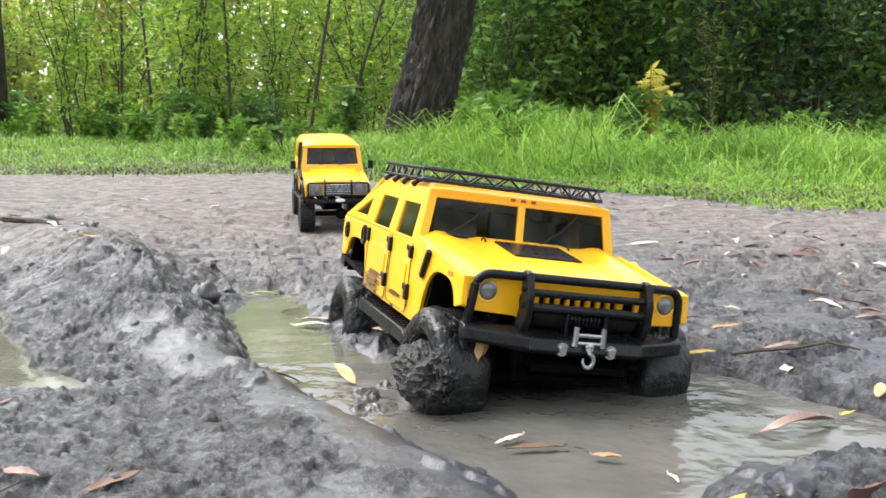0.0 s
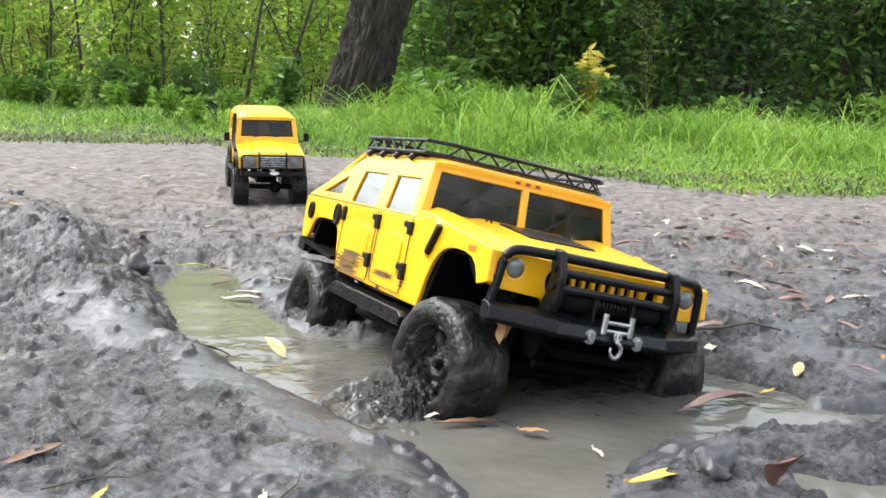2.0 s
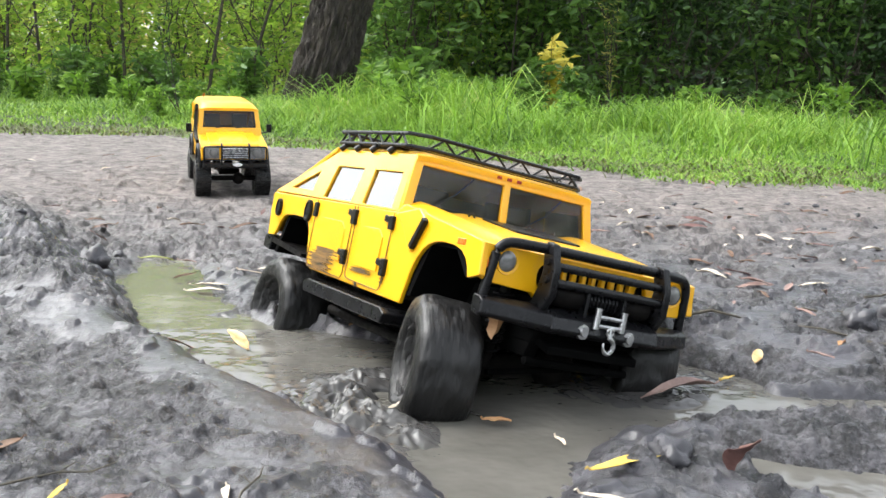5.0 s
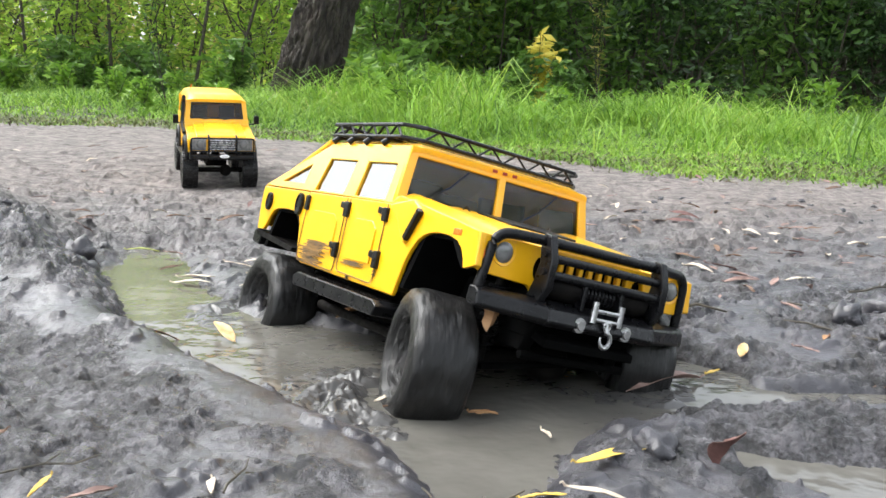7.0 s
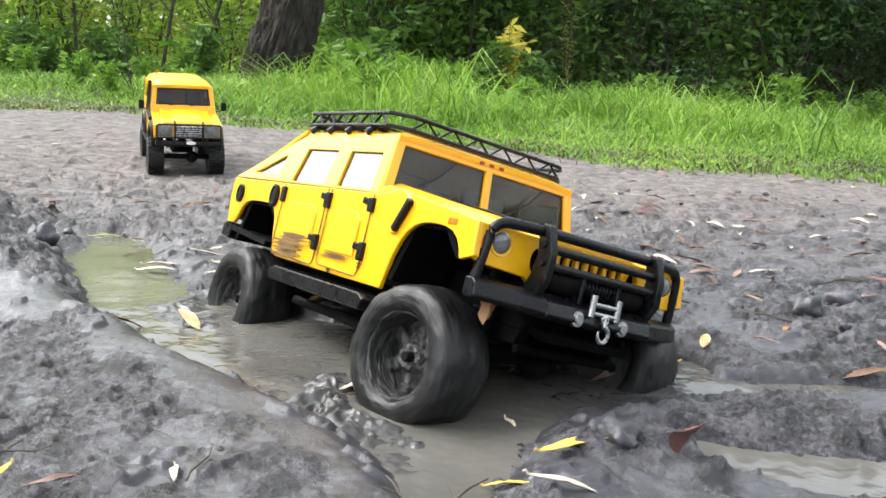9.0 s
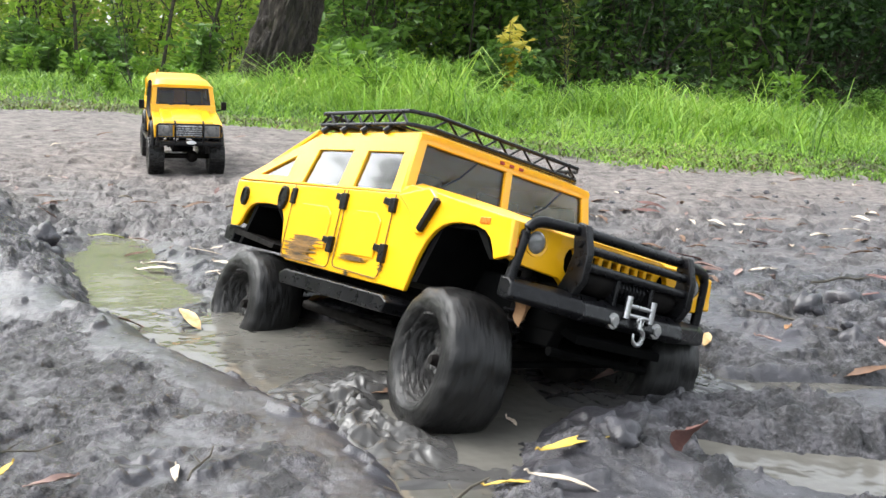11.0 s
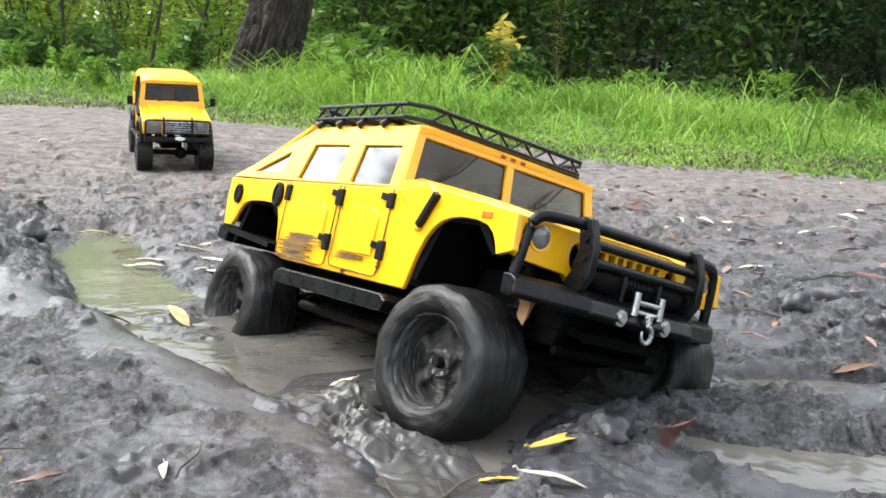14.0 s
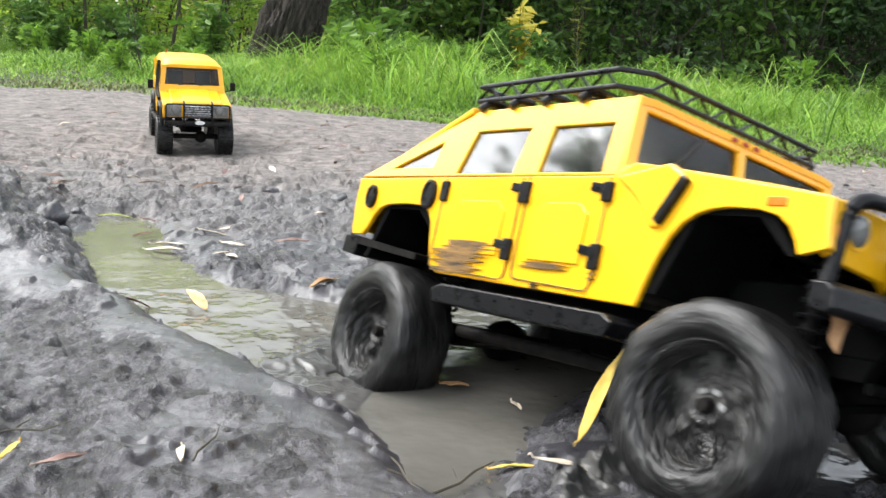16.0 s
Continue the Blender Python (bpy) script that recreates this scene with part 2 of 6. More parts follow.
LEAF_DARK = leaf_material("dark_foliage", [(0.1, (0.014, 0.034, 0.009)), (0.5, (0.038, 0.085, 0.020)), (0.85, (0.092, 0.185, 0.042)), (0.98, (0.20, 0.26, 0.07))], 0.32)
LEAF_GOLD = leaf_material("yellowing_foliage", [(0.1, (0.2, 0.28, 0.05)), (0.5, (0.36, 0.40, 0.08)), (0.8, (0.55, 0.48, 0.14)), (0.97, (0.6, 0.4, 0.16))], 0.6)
LEAF_YELLOW = leaf_material("yellow_foliage", [(0.2, (0.60, 0.52, 0.06)), (0.8, (0.82, 0.70, 0.14))], 0.4)
GRASS = leaf_material("grass_blades", [(0.05, (0.06, 0.13, 0.02)), (0.35, (0.15, 0.29, 0.03)), (0.7, (0.25, 0.43, 0.05)), (0.93, (0.38, 0.52, 0.09)), (0.99, (0.45, 0.42, 0.18))], 0.4)
EDGE_GRASS = leaf_material("worn_grass", [(0.1, (0.06, 0.05, 0.03)), (0.45, (0.10, 0.12, 0.035)), (0.8, (0.16, 0.19, 0.05)), (0.97, (0.30, 0.25, 0.12))], 0.25)
DRY_PINK = simple("dry_pink_leaf", (0.15, 0.085, 0.07), (0.38, 0.26, 0.22), 60, (0.5, 0.75), 0.3)
DRY_YELLOW = simple("dry_yellow_leaf", (0.45, 0.27, 0.03), (0.75, 0.55, 0.12), 60, (0.5, 0.75), 0.3)
DRY_PALE = simple("pale_dry_leaf", (0.45, 0.36, 0.27), (0.72, 0.64, 0.52), 60, (0.5, 0.75), 0.3)
DRY_BROWN = simple("brown_leaf", (0.07, 0.035, 0.02), (0.20, 0.11, 0.06), 60, (0.5, 0.75), 0.3)
DRY_ORANGE = simple("orange_leaf", (0.26, 0.12, 0.05), (0.50, 0.30, 0.14), 60, (0.5, 0.75), 0.3)
DRY_CREAM = simple("cream_leaf", (0.36, 0.17, 0.04), (0.72, 0.56, 0.30), 75, (0.5, 0.75), 0.3)
DRY_RED = simple("red_leaf", (0.08, 0.035, 0.03), (0.22, 0.115, 0.10), 60, (0.5, 0.75), 0.3)
DRY_OLIVE = simple("olive_leaf", (0.22, 0.26, 0.04), (0.42, 0.44, 0.10), 60, (0.4, 0.6), 0.3)
WHITE = simple("white_plastic", (0.6, 0.6, 0.6), (0.8, 0.8, 0.8), 60, (0.4, 0.5), 0.0)


# ---- mesh helpers ----
def shade(me, smooth=True):
    for p in me.polygons:
        p.use_smooth = smooth


def part(name, bm, mat, parent=None, label="", smooth=True, bevel=0.0, segs=2):
    me = bpy.data.meshes.new(name)
    bm.to_mesh(me)
    bm.free()
    me.materials.append(mat)
    shade(me, smooth)
    ob = new(name, me)
    if parent is not None:
        ob.parent = parent
    if label:
        tagged(ob, label)
    if bevel:
        md = ob.modifiers.new("bevel", "BEVEL")
        md.width, md.segments, md.limit_method, md.angle_limit = bevel, segs, "ANGLE", radians(35)
        md.harden_normals = True
    elif smooth:
        me.set_sharp_from_angle(angle=radians(40))
    return ob


def from_arrays(name, verts, faces, mat, smooth=True):
    me = bpy.data.meshes.new(name)
    me.from_pydata([tuple(v) for v in verts], [], faces)
    me.materials.append(mat)
    shade(me, smooth)
    return new(name, me)


def add_box(bm, c, size, rot=None):
    m = Matrix.Translation(c) @ (rot or Matrix()) @ Matrix.Diagonal((*size, 1))
    bmesh.ops.create_cube(bm, size=1.0, matrix=m)
    return bm


def box(c, size, rot=None):
    return add_box(bmesh.new(), c, size, rot)


def add_tube(bm, pts, r, n=8, closed=False, taper=None):
    pts = [Vector(p) for p in pts]
    rings = []
    up = Vector((0.13, 0.21, 0.97)).normalized()
    for i, p in enumerate(pts):
        a = pts[i - 1] if (i > 0 or closed) else p
        b = pts[(i + 1) % len(pts)] if (i < len(pts) - 1 or closed) else p
        t = (b - a).normalized()
        u = t.cross(up)
        if u.length < 0.05:
            u = t.cross(Vector((1, 0, 0)))
        u.normalize()
        v = t.cross(u)
        rad = r if taper is None else r * taper[i]
        rings.append([bm.verts.new(p + (u * math.cos(k * math.tau / n) + v * math.sin(k * math.tau / n)) * rad) for k in range(n)])
    pairs = list(zip(rings, rings[1:])) + ([(rings[-1], rings[0])] if closed else [])
    for a, b in pairs:
        for k in range(n):
            bm.faces.new((a[k], a[(k + 1) % n], b[(k + 1) % n], b[k]))
    if not closed:
        bm.faces.new(rings[0][::-1])
        bm.faces.new(rings[-1])
    return bm


def tube(pts, r, n=8, closed=False, taper=None):
    return add_tube(bmesh.new(), pts, r, n, closed, taper)


def rounded(pts, rad, n=5):
    """A polyline with its corners rounded."""
    pts = [Vector(p) for p in pts]
    out = [pts[0]]
    for a, b, c in zip(pts, pts[1:], pts[2:]):
        d1, d2 = (a - b), (c - b)
        k = min(rad, d1.length / 2.1, d2.length / 2.1)
        p, q = b + d1.normalized() * k, b + d2.normalized() * k
        for i in range(n + 1):
            s = i / n
            out.append(p * (1 - s) ** 2 + b * 2 * s * (1 - s) + q * s * s)
    return out + [pts[-1]]


def panel(outer, holes, place, thick):
    """A flat plate with holes; place(u, v, d) gives the point at depth d."""
    bm = bmesh.new()
    for loop in [outer] + list(holes):
        vs = [bm.verts.new((u, v, 0)) for u, v in loop]
        for a, b in zip(vs, vs[1:] + vs[:1]):
            bm.edges.new((a, b))
    bmesh.ops.triangle_fill(bm, use_beauty=True, edges=bm.edges[:], normal=(0, 0, 1))
    faces = bm.faces[:]
    ext = bmesh.ops.extrude_face_region(bm, geom=faces)
    for g in ext["geom"]:
        if isinstance(g, bmesh.types.BMVert):
            g.co.z = 1.0
    for v in bm.verts:
        v.co = Vector(place(v.co.x, v.co.y, v.co.z * thick))
    bmesh.ops.recalc_face_normals(bm, faces=bm.faces[:])
    return bm


def prism(outline, y0, y1):
    """An outline in x, z drawn out from y0 to y1."""
    bm = bmesh.new()
    a = [bm.verts.new((x, y0, z)) for x, z in outline]
    b = [bm.verts.new((x, y1, z)) for x, z in outline]
    bm.faces.new(a)
    bm.faces.new(b[::-1])
    for i in range(len(a)):
        j = (i + 1) % len(a)
        bm.faces.new((a[j], a[i], b[i], b[j]))
    bmesh.ops.recalc_face_normals(bm, faces=bm.faces[:])
    return bm


def lathe(profile, n=32, axis="y", caps=True):
    """A profile of (radius, along) turned round an axis."""
    bm = bmesh.new()
    rings = []
    for r, a in profile:
        ring = []
        for k in range(n):
            c, s = math.cos(k * math.tau / n) * r, math.sin(k * math.tau / n) * r
            ring.append(bm.verts.new((c, a, s) if axis == "y" else (a, c, s) if axis == "x" else (c, s, a)))
        rings.append(ring)
    for a, b in zip(rings, rings[1:]):
        for k in range(n):
            bm.faces.new((a[k], a[(k + 1) % n], b[(k + 1) % n], b[k]))
    if caps:
        bm.faces.new(rings[0][::-1])
        bm.faces.new(rings[-1])
    bmesh.ops.recalc_face_normals(bm, faces=bm.faces[:])
    return bm


def rod(a, b, r, n=10):
    return tube([a, b], r, n)


# ---- lie of the land ----
_rs = np.random.RandomState(7)
_lat = _rs.rand(256, 256)


def vnoise(x, y):
    xi, yi = np.floor(x).astype(int), np.floor(y).astype(int)
    fx, fy = x - xi, y - yi
    fx, fy = fx * fx * (3 - 2 * fx), fy * fy * (3 - 2 * fy)
    g = lambda i, j: _lat[i % 256, j % 256]
    return (g(xi, yi) * (1 - fx) + g(xi + 1, yi) * fx) * (1 - fy) + (g(xi, yi + 1) * (1 - fx) + g(xi + 1, yi + 1) * fx) * fy


def fbm(x, y, scale, octaves=4, gain=0.5):
    s, a, t = 0.0, 1.0, 0.0
    for k in range(octaves):
        s = s + a * vnoise(x * scale * 2 ** k + 17.3 * k, y * scale * 2 ** k + 5.7 * k)
        t += a
        a *= gain
    return s / t - 0.5


def smooth01(t):
    t = np.clip(t, 0, 1)
    return t * t * (3 - 2 * t)


def along(x, y, line):
    """Distance to a polyline of (x, y, value...), and the values there."""
    best = np.full(np.shape(x), 1e9)
    vals = [np.zeros(np.shape(x)) for _ in line[0][2:]]
    for a, b in zip(line, line[1:]):
        dx, dy = b[0] - a[0], b[1] - a[1]
        s = np.clip(((x - a[0]) * dx + (y - a[1]) * dy) / (dx * dx + dy * dy), 0, 1)
        d = np.hypot(x - a[0] - s * dx, y - a[1] - s * dy)
        near = d < best
        best = np.where(near, d, best)
        for k in range(len(vals)):
            vals[k] = np.where(near, a[2 + k] + s * (b[2 + k] - a[2 + k]), vals[k])
    return best, vals


# channels: x, y, half width, depth
CHANNEL = [(-0.26, 1.46, 0.035, 0.014), (-0.225, 1.32, 0.060, 0.020), (-0.185, 1.15, 0.064, 0.024), (-0.135, 1.00, 0.060, 0.030), (-0.02, 0.90, 0.085, 0.045), (0.10, 0.83, 0.115, 0.055),
           (0.22, 0.79, 0.080, 0.045), (0.33, 0.765, 0.032, 0.024), (0.48, 0.750, 0.026, 0.022), (0.9, 0.70, 0.04, 0.03)]
BRANCH = [(0.11, 0.78, 0.085, 0.040), (0.115, 0.69, 0.068, 0.026), (0.115, 0.62, 0.046, 0.018), (0.115, 0.56, 0.026, 0.012)]
RUT_FAR = [(0.16, 0.98, 0.07, 0.05), (0.25, 0.88, 0.075, 0.05), (0.31, 0.81, 0.06, 0.04)]
POOL = [(-1.3, 1.28, 0.34, 0.05), (-0.86, 1.20, 0.27, 0.05), (-0.63, 1.06, 0.145, 0.04), (-0.46, 0.965, 0.055, 0.03), (-0.37, 0.925, 0.022, 0.016)]
BERM = [(-1.6, 2.9, 0.20, 0.030), (-0.86, 2.15, 0.20, 0.036), (-0.57, 1.62, 0.16, 0.046), (-0.44, 1.34, 0.13, 0.050), (-0.335, 1.14, 0.10, 0.030), (-0.24, 0.99, 0.080, 0.015),
        (-0.14, 0.87, 0.080, 0.008), (-0.03, 0.73, 0.075, 0.005), (0.04, 0.58, 0.07, 0.003)]
MOUND = [(0.225, 0.62, 0.040, 0.007), (0.28, 0.685, 0.040, 0.005), (0.38, 0.695, 0.040, 0.006), (0.60, 0.67, 0.05, 0.008)]
BANK = [(0.40, 1.02, 0.10, 0.012), (0.58, 0.93, 0.10, 0.024), (0.75, 0.90, 0.10, 0.028), (1.1, 0.85, 0.14, 0.03)]
SHEET = [(0.285, 0.675, 0.014, 0.010), (0.33, 0.630, 0.030, 0.013), (0.40, 0.585, 0.045, 0.015), (0.52, 0.53, 0.06, 0.018)]
# where wheels have smeared the mud smooth: x, y, half width
SMEAR = [(-0.36, 1.14, 0.035), (-0.31, 1.06, 0.048), (-0.24, 0.98, 0.050), (-0.155, 0.895, 0.050), (-0.06, 0.80, 0.052), (0.00, 0.71, 0.050), (0.050, 0.62, 0.046), (0.075, 0.54, 0.04)]
EDGE = [(-40, 4.6), (-6, 4.5), (-1.93, 4.30), (-1.16, 4.22), (-0.78, 4.45), (-0.45, 4.0), (0.0, 3.7), (0.59, 3.22), (0.83, 2.80), (1.2, 2.66), (3, 2.45), (6, 2.2), (40, 1.5)]
WATER_Z = -0.008


def edge_y(x):
    return np.interp(x, [e[0] for e in EDGE], [e[1] for e in EDGE])


def torn_at(x, y):
    """Where the mud is torn and crumbly (1) or smeared slick (0)."""
    x, y = np.asarray(x, float), np.asarray(y, float)
    n_ = fbm(0.9 * x + 0.43 * y + 2.2, 0.9 * y - 0.43 * x + 8.1, 13.0, 5, 0.65)
    slick = np.zeros(np.shape(x))
    d, (w,) = along(x, y, SMEAR)
    slick = np.maximum(slick, np.exp(-(d / w) ** 4))
    for line in (CHANNEL, BRANCH):
        d, (w, h) = along(x, y, line)
        slick = np.maximum(slick, 0.75 * np.exp(-((d / w - 1.15) / 0.28) ** 2))
    d, (w, h) = along(x, y, BERM[:6])
    rough = 0.24 * np.exp(-(d / 0.19) ** 2)
    return smooth01((n_ + 0.21 + rough - 0.32 * slick) / 0.24)


def land(x, y):
    x, y = np.asarray(x, float), np.asarray(y, float)
    wx = x + 0.030 * fbm(x, y, 7.0, 3) * 2
    wy = y + 0.030 * fbm(x + 9.1, y + 3.3, 7.0, 3) * 2
    z = 0.004 * fbm(x, y, 1.7, 3) * 2
    churn = np.zeros(np.shape(x))
    d, (w, h) = along(wx, wy, BERM)
    b = np.exp(-(d / (w * 0.66)) ** 2)
    z = z + h * b
    churn = np.maximum(churn, 0.9 * b * smooth01((h - 0.004) / 0.03))
    d, (w, h) = along(wx, wy, BANK)
    b = np.exp(-(d / w) ** 2)
    z, churn = z + h * b, np.maximum(churn, b)
    d, (w, h) = along(wx, wy, MOUND)
    b = np.exp(-(d / w) ** 2)
    z, churn = z + h * b, np.maximum(churn, 0.5 * b)
    for line, start, soft in ((CHANNEL, 1.50, 1.15), (BRANCH, 1.75, 1.50), (RUT_FAR, 1.25, 0.6), (SHEET, 1.35, 0.9), (POOL, 1.22, 0.45)):
        d, (w, h) = along(wx, wy, line)
        cut = smooth01((start - d / w) / soft)
        z = z * (1 - cut) + (-h) * cut
        rim = np.exp(-((d / w - 1.35) / 0.4) ** 2)
        churn = np.maximum(churn * (1 - cut), 0.35 * rim * (1 - cut))
    near = smooth01((2.5 - y) / 1.0)
    patch = torn_at(x, y)
    back = smooth01((y - 0.75) / 0.45)
    clod = np.abs(fbm(wx, wy, 16.0, 4, 0.6)) * 2
    lumps = np.maximum(fbm(wx + 3, wy + 7, 24.0, 4, 0.6) * 2, -0.15)
    z = z + churn * near * (0.25 + 0.75 * back) * (0.012 * (0.45 - clod) + 0.013 * lumps) * (0.15 + 0.85 * patch)
    # torn crumbs with abrupt edges, from fist-sized down to grains, dragged along the track
    ux = x + 0.008 * fbm(x + 4.4, y, 45.0, 2) * 2
    uy = y + 0.008 * fbm(x, y + 6.6, 45.0, 2) * 2
    ra, rb = 0.72 * (0.80 * ux - 0.60 * uy), 0.60 * ux + 0.80 * uy
    for scale, high, lo in ((21.0, 0.0022, 0.08), (44.0, 0.0048, 0.10), (90.0, 0.0052, 0.07), (175.0, 0.0032, 0.03)):
        n_ = fbm(ra + scale, rb - scale, scale, 2, 0.5)
        fade = 0.12 + 0.88 * patch
        if scale > 80:
            fade = fade * smooth01(((1.45 if scale > 150 else 2.0) - y) / 0.5)
        size = (0.55 + 0.45 * churn) if scale < 80 else 0.8 + 0.2 * churn
        size = size * (0.62 + 0.38 * back)
        z = z + near * fade * high * size * (smooth01((n_ - lo) / 0.10) - 0.8 * smooth01((-n_ - lo) / 0.10))
    # scattered scabs that stand on the smeared mud too
    scab = fbm(0.8 * ux - 0.6 * uy + 31.0, 1.1 * (0.6 * ux + 0.8 * uy), 34.0, 3, 0.6)
    z = z + near * 0.0050 * smooth01((scab - 0.14) / 0.07) * smooth01((z + 0.012) / 0.012)
    # furrows dragged along the track
    furrow = fbm((0.75 * ux - 0.66 * uy) * 0.22 + 3.0, (0.66 * ux + 0.75 * uy), 62.0, 3, 0.6)
    z = z + near * patch * 0.006 * furrow * (1.0 - 0.5 * back)
    z = z + near * (0.0075 * fbm(wx, wy, 11.0, 2) + 0.0030 * fbm(wx, wy, 27.0, 2)) * (1 - 0.5 * patch)
    far_crumb = np.maximum(fbm(0.86 * x + 0.5 * y, 0.86 * y - 0.5 * x, 19.0, 4, 0.62) * 2 - 0.22, 0)
    speck = fbm(0.55 * x + 0.2 * y + 3.7, 0.9 * y - 0.2 * x, 31.0, 3, 0.6)
    z = z + smooth01((y - 1.1) / 0.5) * smooth01((2.7 - y) / 0.8) * 0.008 * smooth01((speck - 0.13) / 0.07) * np.clip(0.6 + 2.5 * fbm(x, y, 2.3, 2), 0.1, 1.3)
    z = z + (1 - near) * (0.006 * fbm(x, y, 9.0, 4, 0.6) * 2 + 0.018 * far_crumb * smooth01((3.2 - y) / 1.0) + 0.015 * far_crumb)
    # the track climbs a little towards the verge
    z = z + 0.022 * smooth01((y - 2.25) / 0.9)
    z = z - 0.024 * np.exp(-(((x + 0.29) / 0.35) ** 2 + ((y - 2.36) / 0.30) ** 2))
    over = y - edge_y(x)
    z = z + 0.06 * smooth01(over / 1.5) + 0.03 * smooth01((over - 1.5) / 3) * (1 + 0.6 * fbm(x, y, 0.6, 3))
    return z


def spread(lo, hi, fine_lo, fine_hi, step, grow, mid_lo, mid_hi, fast, most=20.0):
    """Even steps in the fine stretch, slowly growing ones up to the middle limits, then fast growing ones."""
    vals = list(np.arange(fine_lo, fine_hi, step))
    s, v = step, vals[-1]
    while v < hi:
        s = min(s * (grow if v < mid_hi else fast), most)
        v += s
        vals.append(v)
    s, v = step, vals[0]
    while v > lo:
        s = min(s * (grow if v > mid_lo else fast), most)
        v -= s
        vals.insert(0, v)
    return np.array(vals)


def grid_sheet(name, xs, ys, height, mat, keep=None):
    gx, gy = np.meshgrid(xs, ys)
    gz = height(gx, gy)
    nx, ny = len(xs), len(ys)
    co = np.stack([gx, gy, gz], -1).reshape(-1, 3)
    i = np.arange((nx - 1) * (ny - 1))
    a = i // (nx - 1) * nx + i % (nx - 1)
    faces = np.stack([a, a + 1, a + nx + 1, a + nx], -1)
    if keep is not None:
        faces = faces[keep(co[a, 0], co[a, 1])]
    me = bpy.data.meshes.new(name)
    me.vertices.add(len(co))
    me.vertices.foreach_set("co", co.ravel())
    me.loops.add(faces.size)
    me.loops.foreach_set("vertex_index", faces.ravel())
    me.polygons.add(len(faces))
    me.polygons.foreach_set("loop_start", np.arange(0, faces.size, 4))
    me.update(calc_edges=True)
    me.materials.append(mat)
    shade(me)
    return new(name, me)


def build_ground():
    xs = spread(-300, 300, -0.44, 0.54, 0.0021, 1.014, -1.9, 1.9, 1.08)
    ys = spread(-60, 400, 0.50, 0.95, 0.0020, 1.0074, 0.46, 4.5, 1.06)
    g = grid_sheet("ground", xs, ys, land, MUD)
    co = np.empty(len(g.data.vertices) * 3, np.float32)
    g.data.vertices.foreach_get("co", co)
    co = co.reshape(-1, 3)
    g.data.attributes.new("torn", "FLOAT", "POINT").data.foreach_set("value", torn_at(co[:, 0], co[:, 1]).astype(np.float32))
    over = co[:, 1] - edge_y(co[:, 0]) + 0.2 * fbm(co[:, 0], co[:, 1], 3.0, 4)
    g.data.attributes.new("verge", "FLOAT", "POINT").data.foreach_set("value", smooth01((over - 0.05) / 0.25).astype(np.float32))
    tagged(g, "dark grey wet churned mud track with ruts and clods", "mud ground", kind="structure")
    # water lies level in the hollows
    flat = lambda x, y: np.full(np.shape(x), WATER_Z + 0.003)
    split = lambda y: np.interp(y, [b[1] for b in BERM[::-1]], [b[0] for b in BERM[::-1]])
    w = grid_sheet("water", np.linspace(-1.7, -0.2, 60), np.linspace(0.8, 1.9, 50), flat, WATER, lambda x, y: x < split(y) - 0.01)
    tagged(w, "murky olive-brown puddle water beside the mud ridge", "puddle", kind="structure")
    w2 = grid_sheet("water", np.linspace(-0.5, 1.2, 140), np.linspace(0.42, 1.0335, 100),
                    lambda x, y: WATER_Z + 0.003 * fbm(x, y, 14, 3) * smooth01((1.1 - y) / 0.3), CHURN, lambda x, y: (x > split(y) + 0.01) & (y < 1.03))
    w3 = grid_sheet("water", np.linspace(-0.7, 0.3, 60), np.linspace(1.03, 1.85, 50), lambda x, y: np.full(np.shape(x), WATER_Z), WATER, lambda x, y: x > split(y) + 0.01)
    tagged(w3, "still greenish puddle water at the head of the rut", "puddle", kind="structure")
    tagged(w2, "grey-brown muddy water standing in the rut", "puddle", kind="structure")


build_ground()


# ---- big yellow truck ----
K = 1.165          # the truck's parts are drawn at 1:11.65 and grown to 1:10


def grown(ob):
    """Grow the part to its true size, in the mesh itself."""
    ob.data.transform(Matrix.Scale(K, 4))
    for md in ob.modifiers:
        md.width *= K
    return ob


